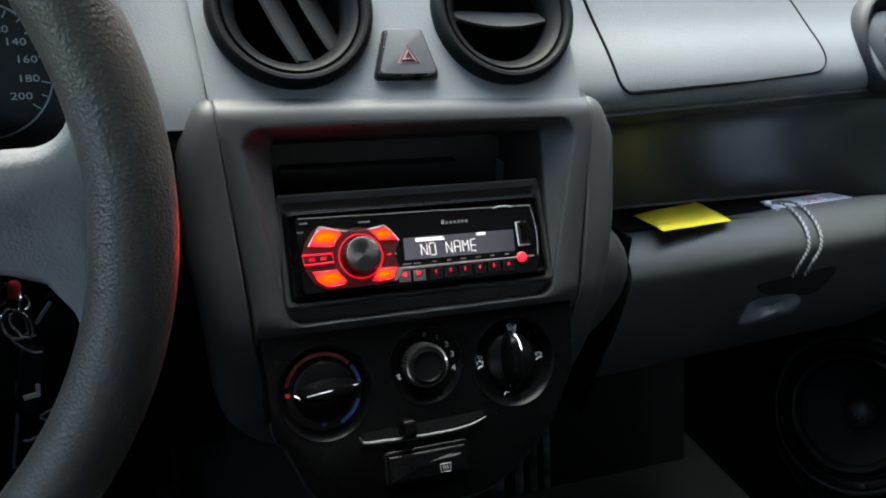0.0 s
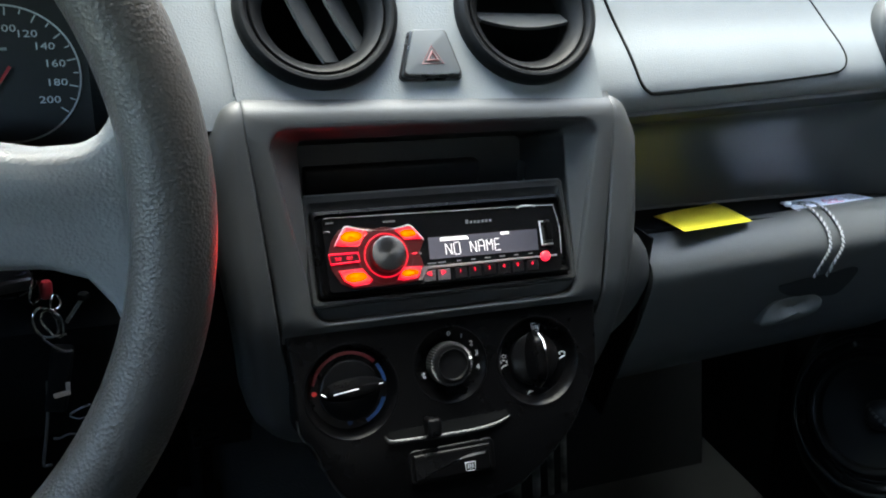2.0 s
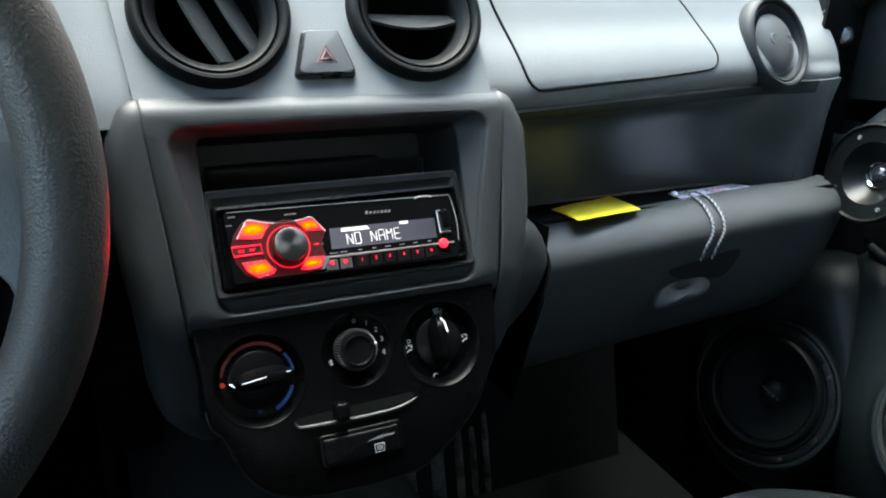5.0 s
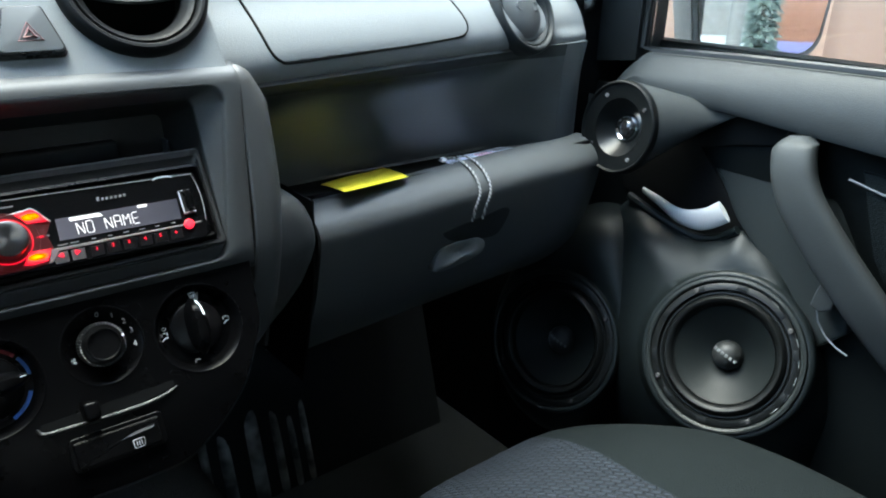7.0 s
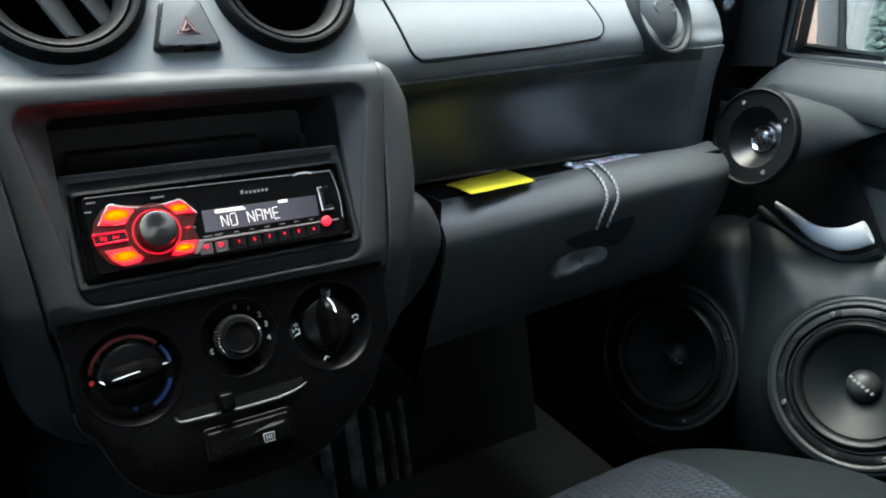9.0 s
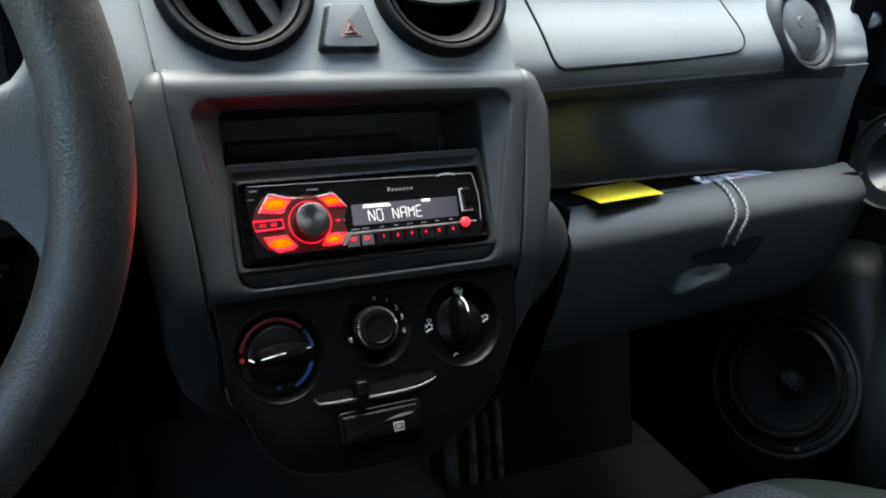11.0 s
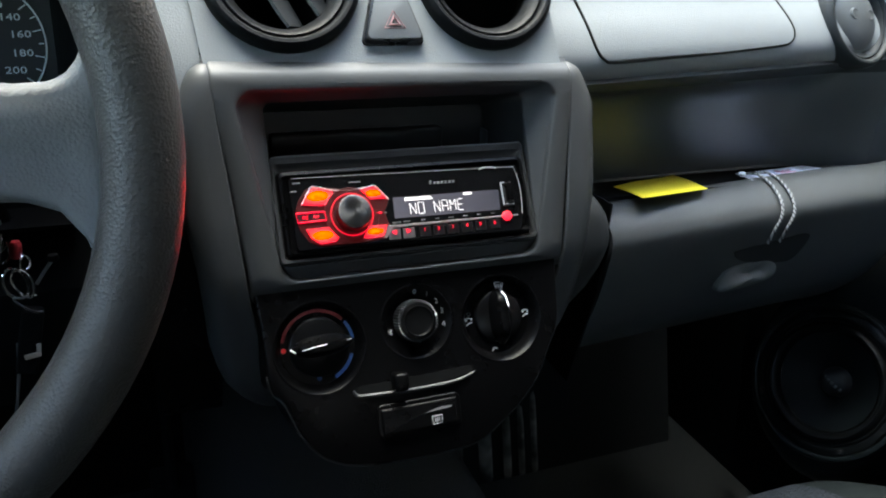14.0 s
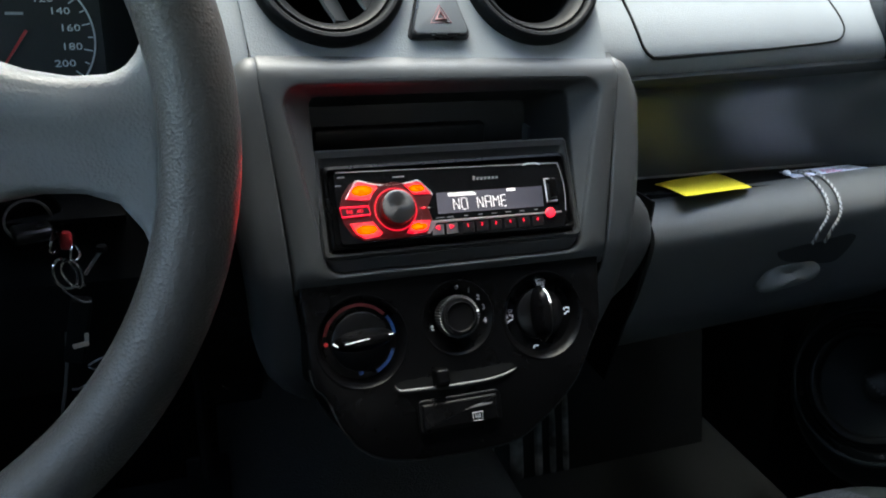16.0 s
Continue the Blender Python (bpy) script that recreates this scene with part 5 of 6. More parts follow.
def speaker(name, m, r, label, badge, marks):
    s = thing(name, (0, 0, 0), label, "loudspeaker", group="door loudspeakers")
    # Without marks the rim takes darker POD, painting the footwell's shade
    part("rim", lathe([(r * 0.90, -0.006), (r * 1.0, -0.006), (r * 1.0, 0.004), (r * 0.985, 0.0068), (r * 0.955, 0.0075), (r * 0.93, 0.0060), (r * 0.915, 0.001)], segments=72), BEZEL if marks else POD, s)
    part("gasket", lathe([(r * 0.93, 0.0), (r * 0.915, 0.0042), (r * 0.89, 0.0055), (r * 0.83, 0.0055), (r * 0.815, 0.001)], segments=72), RUBBER, s)
    part("surround", lathe([(r * 0.82, 0.0), (r * 0.795, 0.0030), (r * 0.775, 0.0030), (r * 0.765, 0.0010), (r * 0.745, 0.0060), (r * 0.715, 0.0082), (r * 0.685, 0.0075), (r * 0.655, 0.0045), (r * 0.64, 0.0), (r * 0.632, 0.0018), (r * 0.62, 0.0)], segments=72), RUBBER, s, "black rubber roll surround")
    part("cone", lathe([(r * 0.64, 0.0005), (r * 0.52, -0.0070), (r * 0.36, -0.0160), (r * 0.16, -0.0270)], segments=72), CONE, s, "black paper cone")
    cap = part("dust_cap", lathe([(r * 0.195, -0.0245), (r * 0.190, -0.0190), (r * 0.160, -0.0125), (r * 0.110, -0.0085), (r * 0.055, -0.0065), (0.0001, -0.0060)], segments=40), material("dust_cap_grey", (0.013, 0.0140, 0.0140), 0.5, spec=0.25) if marks else bpy.data.materials["dust_cap_grey"], s, "domed dark grey dust cap")
    for i in range(6):
        x = (-0.145 + 0.058 * i) * r
        part("badge_bar", block(0.0038, 0.0036, 0.0012, Matrix.Rotation(radians(-20), 4, "Z") @ Matrix.Translation((x, 0, -0.0058 - 0.0050 * (i - 2.5) ** 2 / 6.25)), 0.0004, 1), badge, cap, "small pale badge")
    for i in range(10):
        a = radians(18 + 36 * i)
        part("clip", block(0.006, 0.012, 0.003, Matrix.Rotation(a, 4, "Z") @ Matrix.Translation((r * 0.872, 0, 0.0050)), 0.001, 2), RUBBER, s)
    # Pale dashes on one side paint the highlights along the gasket's edge
    for turn in marks:
        part("glint_dash", block(0.0016, 0.0095, 0.0012, Matrix.Rotation(radians(turn), 4, "Z") @ Matrix.Translation((r * 0.905, 0, 0.0052)), 0.0004, 1), GLOVE_EDGE, s, "pale dash painted as a glint on the rim")
    for i in range(4):
        a = radians(38 + 90 * i)
        part("screw", lathe([(0.0034, 0.0), (0.0032, 0.0016), (0.0018, 0.0022), (0.0001, 0.0016)], Matrix.Rotation(a, 4, "Z") @ Matrix.Translation((r * 0.872, 0, 0.0056)), 12), material("dark_screw", (0.012, 0.012, 0.013), 0.5, metal=0.3, vary=0) if i == 0 else bpy.data.materials["dark_screw"], s)
    s.matrix_basis = m
    return s


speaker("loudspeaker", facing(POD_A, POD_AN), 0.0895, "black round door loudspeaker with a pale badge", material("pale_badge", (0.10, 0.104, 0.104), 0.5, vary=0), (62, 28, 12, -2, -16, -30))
# Badge here is a darker copy, for the shade in the footwell
speaker("loudspeaker", facing(POD_B, POD_BN), 0.0975, "black round door loudspeaker in the dark footwell", material("shaded_badge", (0.05, 0.05, 0.05), 0.5, vary=0), ())

SCREW = material("grey_screw", (0.10, 0.10, 0.105), 0.4, metal=0.5, vary=0)
TW, TWN = Vector((0.6185, 0.037, 0.7490)), (-0.965, 0.05, 0.17)
TF = facing(TW, TWN)
tweeter = thing("tweeter", (0, 0, 0), "black round tweeter with a shiny dome", "tweeter")
R = 0.0555
TWB = material("tweeter_black", (0.0020, 0.0026, 0.0028), 0.5, spec=0.08, grain=0.2, grain_scale=1200)
part("flange", lathe([(R * 0.97, -0.012), (R, -0.008), (R, 0.001), (R * 0.985, 0.0040), (R * 0.95, 0.0050), (R * 0.925, 0.0030), (R * 0.91, 0.0022), (R * 0.62, 0.0008)], segments=64), TWB, tweeter)
part("horn", lathe([(R * 0.64, 0.0006), (R * 0.58, -0.0035), (R * 0.47, -0.0095), (R * 0.36, -0.0150), (R * 0.30, -0.0185)], segments=56), material("satin_horn", (0.0022, 0.0028, 0.0030), 0.34, spec=0.20, vary=0), tweeter, "flared black horn")
part("dome_ring", lathe([(R * 0.31, -0.0190), (R * 0.285, -0.0150), (R * 0.255, -0.0135), (R * 0.225, -0.0150), (R * 0.215, -0.0180)], segments=40), CHROME, tweeter, "chrome ring")
part("dome", lathe([(R * 0.22, -0.0185), (R * 0.19, -0.0150), (R * 0.12, -0.0120), (0.0001, -0.0105)], segments=32), material("glossy_dome", (0.012, 0.012, 0.013), 0.10, vary=0), tweeter)
for a in (128, 308, 218, 38):
    part("screw", lathe([(0.0026, 0.0), (0.0024, 0.0018), (0.0013, 0.0021), (0.0001, 0.0010)], Matrix.Rotation(radians(a), 4, "Z") @ Matrix.Translation((R * 0.77, 0, 0.0012)), 14), SCREW if a in (128, 308) else bpy.data.materials["dark_screw"], tweeter)
tweeter.matrix_basis = TF

# ---- passenger door details ----
bm = bmesh.new()
ring = [TF @ Vector((R * 1.0 * math.cos(a), R * 1.0 * math.sin(a), -0.004)) for a in (2 * math.pi * i / 40 for i in range(40))]
loops = []
for k in range(11):
    t = k / 10
    tip = Vector((0.686, -0.078, 0.7785))
    c = TW.lerp(tip, t) + Vector((0.016 * math.sin(math.pi * t), 0, 0))
    up, down = (1 - t) ** 1.2, (1 - t) ** 1.8
    loop = []
    for p in ring:
        o = p - TW
        k = 0.5 + 0.5 * o.z / R
        sh = down + (up - down) * min(1, max(0, k))
        loop.append(c + Vector((o.x * (1 - t) + 0.01 * t, o.y * (1 - t), o.z * sh)))
    loops.append(loop)
loft(bm, loops)
part("tweeter_pod", bm, BELT, door, "moulded tweeter pod tapering into the door trim")
# sail panel in front of the window
SAILM = Matrix(((0, 0, -1, 0.700), (1, 0, 0, 0), (0, 1, 0, 0), (0, 0, 0, 1)))
SAIL = material("black_corner_trim", (0.0055, 0.0066, 0.0068), 0.5, spec=0.15, grain=0.3, grain_scale=900)
part("sail_panel", prism([(0.083, 0.815), (0.27, 0.790), (0.27, 0.90), (0.20, 1.00), (0.085, 1.10)], -0.05, 0.004, SAILM, 0.003), SAIL, door, "black corner trim")
part("window_seal", tube([(0.706, 0.079, 1.10), (0.706, 0.079, 0.90), (0.706, 0.081, 0.832), (0.708, 0.06, 0.8285), (0.709, -0.06, 0.8355), (0.709, -0.3, 0.843), (0.709, -0.9, 0.86)], 0.0055, 8), RUBBER, door, "black rubber window seal")
LIP = material("worn_seal_lip", (0.018, 0.019, 0.018), 0.6, spec=0.1)
part("seal_lip", tube([(0.700, 0.06, 0.8255), (0.7005, -0.06, 0.8325), (0.701, -0.3, 0.8395), (0.701, -0.9, 0.857)], 0.0022, 8), LIP, door)
GLASS = bpy.data.materials.new("window_glass")
GLASS.use_nodes = True
g = GLASS.node_tree.nodes["Principled BSDF"]
g.inputs["Base Color"].default_value, g.inputs["Roughness"].default_value, g.inputs["Transmission Weight"].default_value, g.inputs["IOR"].default_value = (0.62, 0.66, 0.65, 1), 0.02, 1.0, 1.45
pane = part("window_pane", shell_box := block(0.004, 1.06, 0.50, Matrix.Translation((0.722, -0.45, 1.06)), 0.0005, 1), GLASS, door, "clear side window glass")
pane.visible_shadow = False
knob_m = facing((0.697, 0.160, 0.876), (-0.9, -0.35, 0.15))
adjuster = part("mirror_adjuster", lathe([(0.020, -0.004), (0.0195, 0.001), (0.0165, 0.0025), (0.012, 0.003), (0.0085, 0.010), (0.0085, 0.022), (0.0115, 0.026), (0.0115, 0.034), (0.009, 0.037), (0.0001, 0.038)], knob_m, 28), BLACK, door, "black mirror adjusting knob")
part("knob_glint", lathe([(0.0118, 0.028), (0.0120, 0.030), (0.0118, 0.032)], knob_m, 28), PANEL, adjuster)

DP = Matrix(((0, 0, -1, 0.70), (1, 0, 0, 0), (0, 1, 0, 0), (0, 0, 0, 1)))  # local x forward, y up, z into the car
band = [(-0.031, 0.7190), (-0.0600, 0.6930), (-0.0898, 0.6566), (-0.1287, 0.6242), (-0.1655, 0.5961), (-0.2026, 0.5626), (-0.2200, 0.5480), (-0.2450, 0.575), (-0.240, 0.640), (-0.185, 0.728), (-0.108, 0.7410), (-0.0534, 0.7285), (-0.026, 0.7170)]
bm = prism(band, -0.02, 0.012, DP, 0.006, 4)
for v in bm.verts:
    v.co.x += 0.16 * (v.co.z - 0.62)
part("armrest_panel", bm, material("grey_armrest_plastic", (0.0120, 0.0146, 0.0150), 0.5, spec=0.08, grain=0.3, grain_scale=900), door, "slanting grey armrest panel")
handle_cup = [(0.095, 0.700), (0.06, 0.762), (-0.05, 0.774), (-0.130, 0.772), (-0.125, 0.752), (-0.075, 0.742), (-0.028, 0.728), (-0.088, 0.664), (-0.103, 0.650), (-0.085, 0.632), (-0.055, 0.620), (-0.01, 0.628), (0.045, 0.640), (0.078, 0.650)]
# Flat plate, not a recess; its black paints the hollow's shade
part("handle_cup", prism(handle_cup, -0.01, 0.002, DP, 0.001), VOID, door, "black plate for the shade in the hollow behind the handle")
part("cup_rim", tube([DP @ Vector((p.x, p.y, 0.012)) for p in smooth_path([(0.060, 0.645, 0), (0.03, 0.636, 0), (0.0, 0.628, 0), (-0.030, 0.6225, 0), (-0.055, 0.6215, 0), (-0.078, 0.630, 0), (-0.098, 0.646, 0)], 6)], 0.0055, 8), POD, door)
lever = smooth_path([(0.0380, 0.6580, 0.012), (0.0090, 0.6526, 0.018), (-0.0217, 0.6450, 0.023), (-0.0472, 0.6464, 0.025), (-0.0669, 0.6540, 0.026), (-0.0850, 0.6675, 0.025)], 6)
bm = bmesh.new()
loops = []
for i, p in enumerate(lever):
    t = i / (len(lever) - 1)
    h = 0.0045 + 0.0090 * min(1, t * 1.5)
    d = 0.004
    up = Vector((-0.08 + 0.80 * max(0, t - 0.45) / 0.55, 1, 0)).normalized()
    loops.append([DP @ (p + up * (h * math.sin(a)) + Vector((0, 0, d * math.cos(a) + 0.002 * math.sin(a)))) for a in (2 * math.pi * k / 14 for k in range(14))])
loft(bm, loops, True, True, True)
part("door_handle", bm, SILVER, door, "satin silver inner door handle")
pull = smooth_path([(-0.153, 0.772, 0.020), (-0.155, 0.762, 0.032), (-0.161, 0.744, 0.040), (-0.170, 0.724, 0.044), (-0.184, 0.704, 0.046), (-0.209, 0.677, 0.046), (-0.238, 0.647, 0.044), (-0.276, 0.609, 0.038), (-0.330, 0.555, 0.02)], 6)
bm = bmesh.new()
loops = []
for i, p in enumerate(pull):
    q = pull[min(i + 1, len(pull) - 1)] - pull[max(i - 1, 0)]
    side = Vector((-q.y, q.x, 0)).normalized()
    w = 0.0235 * min(1, 0.45 + i * 0.09)
    loops.append([DP @ (p + side * (w * math.copysign(abs(math.cos(a)) ** 0.6, math.cos(a))) + Vector((0, 0, 0.012 * math.copysign(abs(math.sin(a)) ** 0.7, math.sin(a))))) for a in (2 * math.pi * k / 20 for k in range(20))])
loft(bm, loops, True, True, True)
grip = part("pull_handle", bm, BELT, door, "thick grey slanting pull handle")
part("screw_cover", prism([(-0.2105, 0.6038), (-0.2125, 0.6180), (-0.2170, 0.6335), (-0.2365, 0.6208), (-0.2337, 0.6065), (-0.2220, 0.5990)], 0.016, 0.044, DP, 0.004, 3), BELT, grip, "small grey screw cover")
part("panel_seam", tube([DP @ Vector(p) for p in ((-0.2180, 0.6000, 0.040), (-0.2200, 0.5860, 0.036), (-0.2300, 0.5720, 0.034), (-0.2430, 0.5640, 0.034), (-0.2560, 0.5600, 0.034))], 0.001, 6), DASH, door)
part("fabric_panel", prism([(-0.215, 0.745), (-0.60, 0.735), (-0.60, 0.58), (-0.30, 0.58), (-0.245, 0.66)], -0.02, 0.004, DP, 0.004), CLOTH, door, "dark cloth insert")
part("insert_seam", tube([DP @ Vector(p) for p in ((-0.205, 0.735, 0.006), (-0.24, 0.728, 0.007), (-0.60, 0.72, 0.007))], 0.0012, 6), DASH, door)
part("a_pillar_seal", tube([(0.672, 0.250, 0.83), (0.676, 0.205, 0.872), (0.680, 0.150, 0.925), (0.69, 0.0, 1.06), (0.69, -0.3, 1.33)], 0.013, 10), RUBBER, door, "black rubber seal along the front pillar")

# ---- door mirror outside the window ----
mirror = thing("door_mirror", (0.90, 0.06, 0.88), "door mirror in a dark housing outside the window", "door mirror")
MG = facing((0.9, 0.040, 0.880), (-0.485, -0.875, 0.02))
HOUSING = material("dark_grey_housing", (0.06, 0.06, 0.062), 0.4)
glass_outline = rounded(-0.103, 0.093, -0.063, 0.063, 0.034, 8, -0.090, 0.088)
part("housing", prism([(x * 1.09, y * 1.13) for x, y in glass_outline], -0.050, 0.004, MG, 0.004, 3), HOUSING, mirror)
part("mirror_glass", prism(glass_outline, 0.004, 0.0065, MG), material("mirror_silver", (0.36, 0.39, 0.40), 0.01, metal=1.0, vary=0), mirror, "silvered mirror glass")
part("arm", block(0.16, 0.05, 0.05, Matrix.Translation((0.800, 0.095, 0.800)) @ Matrix.Rotation(radians(8), 4, "Z"), 0.015, 3), BLACK, mirror)

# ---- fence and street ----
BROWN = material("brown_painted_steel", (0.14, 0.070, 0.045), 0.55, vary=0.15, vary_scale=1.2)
fence = thing("fence", (2.9, 0, -0.25), "brown painted sheet-steel fence beside the car, heightened to block sky", "fence")
# Upper half is unseen, added to keep sky light off the window
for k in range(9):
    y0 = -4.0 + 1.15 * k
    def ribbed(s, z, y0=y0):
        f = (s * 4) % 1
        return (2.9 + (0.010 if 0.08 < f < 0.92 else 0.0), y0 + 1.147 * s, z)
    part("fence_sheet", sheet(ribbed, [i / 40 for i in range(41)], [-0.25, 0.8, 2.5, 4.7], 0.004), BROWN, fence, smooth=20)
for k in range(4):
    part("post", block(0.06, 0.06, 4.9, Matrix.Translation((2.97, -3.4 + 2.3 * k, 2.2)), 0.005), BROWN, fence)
house = thing("house", (2.5, -16, -0.25), "pale plastered house with framed windows behind the car", "house")
PALE = material("pale_plaster", (0.20, 0.18, 0.17), 0.85, vary=0.12, vary_scale=1.5)
part("wall", block(9.0, 4.0, 5.5, Matrix.Translation((2.5, -18, 2.5)), 0.02), PALE, house)
part("roof", prism([(-5.0, 0), (5.0, 0), (0, 2.2)], -2.4, 2.4, Matrix.Translation((2.5, -18, 5.25)) @ Matrix.Rotation(radians(90), 4, "X")), material("brown_roof", (0.2, 0.09, 0.06), 0.8), house)
for k in range(3):
    w = part("window", block(1.1, 0.12, 1.4, Matrix.Translation((0.2 + 2.2 * k, -15.98, 2.0)), 0.02), WHITE, house, "white framed window")
    for s in (-1, 1):
        part("pane", block(0.46, 0.06, 1.25, Matrix.Translation((0.2 + 2.2 * k + 0.26 * s, -15.91, 2.0)), 0.005), GLOSS, w, "dark pane")
sign = thing("sign_board", (1.7, -9, -0.25), "orange and white board on two posts", "sign")
part("board", block(1.2, 0.06, 0.75, Matrix.Translation((2.08, -9.5, 0.36)), 0.01), material("orange_paint", (0.22, 0.085, 0.05), 0.5), sign)
part("stripe", block(1.1, 0.02, 0.16, Matrix.Translation((2.08, -9.46, 0.08)), 0.004), material("violet_print", (0.16, 0.14, 0.3), 0.5, vary=0), sign, "pale violet stripe")
for x in (1.6, 2.56):
    part("post", block(0.08, 0.08, 1.0, Matrix.Translation((x, -9.57, 0.23)), 0.01), SILVER, sign)
pillar = thing("lamp_post", (0.95, -6.5, -0.25), "pale grey round lamp post", "lamp post")
part("pole", lathe([(0.07, -0.25), (0.06, 1.5), (0.045, 5.0), (0.0001, 5.0)], Matrix.Translation((0.98, -6.5, 0)), 20), PALE, pillar)
part("base", lathe([(0.14, -0.26), (0.14, 0.0), (0.10, 0.03), (0.07, 0.04)], Matrix.Translation((0.98, -6.5, 0)), 20), PALE, pillar)
tree = thing("fir_tree", (1.27, -8, -0.25), "small snow-dusted fir tree behind the car", "tree")
part("trunk", lathe([(0.07, -0.3), (0.05, 0.6), (0.01, 2.4)], Matrix.Translation((1.27, -8, 0)), 12), material("bark", (0.12, 0.08, 0.06), 0.9), tree)
rng = random.Random(4)
bm = bmesh.new()
for i in range(1500):
    h = rng.random() ** 1.4
    rad = (1 - h) * 0.18 * (0.35 + 0.65 * rng.random()) + 0.02
    a = rng.random() * 2 * math.pi
    c = Vector((1.27 + rad * math.cos(a), -8 + rad * math.sin(a), 0.05 + 2.3 * h - 0.25 * rad))
    d = Vector((math.cos(a), math.sin(a), -0.4 + 0.5 * rng.random())) * (0.05 + 0.04 * rng.random())
    s = Vector((-math.sin(a), math.cos(a), 0.3 * rng.random())) * 0.03
    vs = [bm.verts.new(c - s), bm.verts.new(c + d), bm.verts.new(c + s), bm.verts.new(c + Vector((0, 0, 0.03)))]
    bm.faces.new((vs[0], vs[1], vs[3]))
    bm.faces.new((vs[3], vs[1], vs[2]))
part("crown", bm, material("fir_needles", (0.10, 0.125, 0.11), 0.8, vary=0.5, vary_scale=6), tree)

# ---- steering wheel hub, spokes, column ----
SPOKE_TOP = [(0.05, 0.050), (0.07, 0.040), (0.09, 0.029), (0.11, 0.0215), (0.125, 0.0185), (0.140, 0.0190), (0.148, 0.0235), (0.1535, 0.0340), (0.158, 0.052), (0.165, 0.062), (0.170, 0.066)]
SPOKE_LOW = [(0.05, -0.040), (0.07, -0.034), (0.09, -0.029), (0.11, -0.0260), (0.125, -0.0268), (0.138, -0.032), (0.146, -0.044), (0.1505, -0.060), (0.155, -0.078), (0.163, -0.092), (0.170, -0.098)]
BULGE = [(0.0, -0.022), (0.008, -0.010), (0.03, -0.002), (0.08, 0.002), (0.22, 0.004), (0.36, 0.003), (0.48, -0.001), (0.60, -0.0035), (0.80, -0.0045), (0.90, -0.006), (0.965, -0.011), (1.0, -0.022)]


def spoke_point(side):
    def fn(x, v):
        top, low = lerp_table(SPOKE_TOP, x), lerp_table(SPOKE_LOW, x)
        t = max(0, (x - 0.13) / 0.04)
        z = lerp_table(BULGE, v) * (1 - 0.25 * t) - 0.003 * t
        y = top + (low - top) * v
        k = min(1.0, 0.1735 / math.hypot(x, y))
        return WF @ Vector((side * x * k, y * k, z))
    return fn


SX = [0.05 + 0.004 * i for i in range(31)]
for s in (1, -1):
    part("spoke", sheet(spoke_point(s), SX, [0, 0.015, 0.03, 0.05, 0.08, 0.12, 0.17, 0.22, 0.29, 0.36, 0.42, 0.48, 0.54, 0.60, 0.7, 0.8, 0.86, 0.9, 0.93, 0.965, 0.985, 1.0], 0.003), PAD, wheel, smooth=60)
pad_outline = rounded(-0.080, 0.080, -0.060, 0.055, 0.030, 8, -0.060, 0.060)
part("airbag_pad", prism(pad_outline, -0.020, 0.020, WF, 0.018, 5), PAD, wheel)
part("hub_neck", lathe([(0.055, -0.060), (0.060, -0.030), (0.045, -0.012), (0.0001, -0.012)], WF, 32), BLACK, wheel)
column = thing("steering_column", WF @ Vector((0, 0, -0.15)), "black plastic steering column shroud", "steering column")
part("shroud", block(0.105, 0.095, 0.25, WF @ Matrix.Translation((0, -0.012, -0.180)), 0.022, 4), PANEL, column)
part("indicator_stalk", tube([WF @ Vector(p) for p in ((0.045, 0.0, -0.085), (0.085, 0.004, -0.080), (0.118, 0.006, -0.075))], [0.007, 0.006, 0.007], 10), BLACK, column)

# ---- instruments ----
GC = Vector((-0.275, 0.175, 0.852))
GF = plane_frame(GC.y, GC.z, 0.35) @ Matrix.Translation((GC.x, 0, 0))
gauge = thing("instrument_cluster", tuple(GC), "dark instrument cluster with a pale numbered speedometer", "instruments")
DIALFACE = material("gauge_face", (0.009, 0.012, 0.0125), 0.6, vary=0.1)
PALEINK = material("pale_gauge_print", (0.60, 0.64, 0.66), 0.5, vary=0)
part("face", prism(rounded(-0.20, 0.056, -0.075, 0.075, 0.03), -0.01, 0.0, GF), DIALFACE, gauge)
part("dial_ring", lathe([(0.0500, 0.0), (0.0498, 0.0012), (0.0489, 0.0012), (0.0487, 0.0)], GF, 72), PALEINK, gauge, "thin pale ring")
for k in range(21):
    a = -36.5 + 12.25 * k
    major = k % 2 == 0
    if a > 220:
        continue
    part("tick", block(0.0062 if major else 0.0036, 0.0008, 0.0004, GF @ Matrix.Rotation(radians(a), 4, "Z") @ Matrix.Translation((0.0450 if major else 0.0463, 0, 0.0006))), PALEINK, gauge)
    if major:
        part_text = str(200 - 10 * k)
        lettering(part_text, 0.0080, GF @ Matrix.Translation((0.0335 * math.cos(radians(a)), 0.0325 * math.sin(radians(a)), 0.0006)) @ Matrix.Diagonal((1.25, 0.92, 1, 1)), "number", PALEINK, gauge)
part("needle", prism([(-0.006, -0.0010), (0.040, -0.0004), (0.040, 0.0004), (-0.006, 0.0010)], 0.003, 0.004, GF @ Matrix.Rotation(radians(236), 4, "Z")), REDMARK, gauge, "red needle")
part("legend", block(0.012, 0.0020, 0.0004, GF @ Matrix.Translation((-0.004, 0.018, 0.0004))), GREYMARK, gauge, "pale grey print")
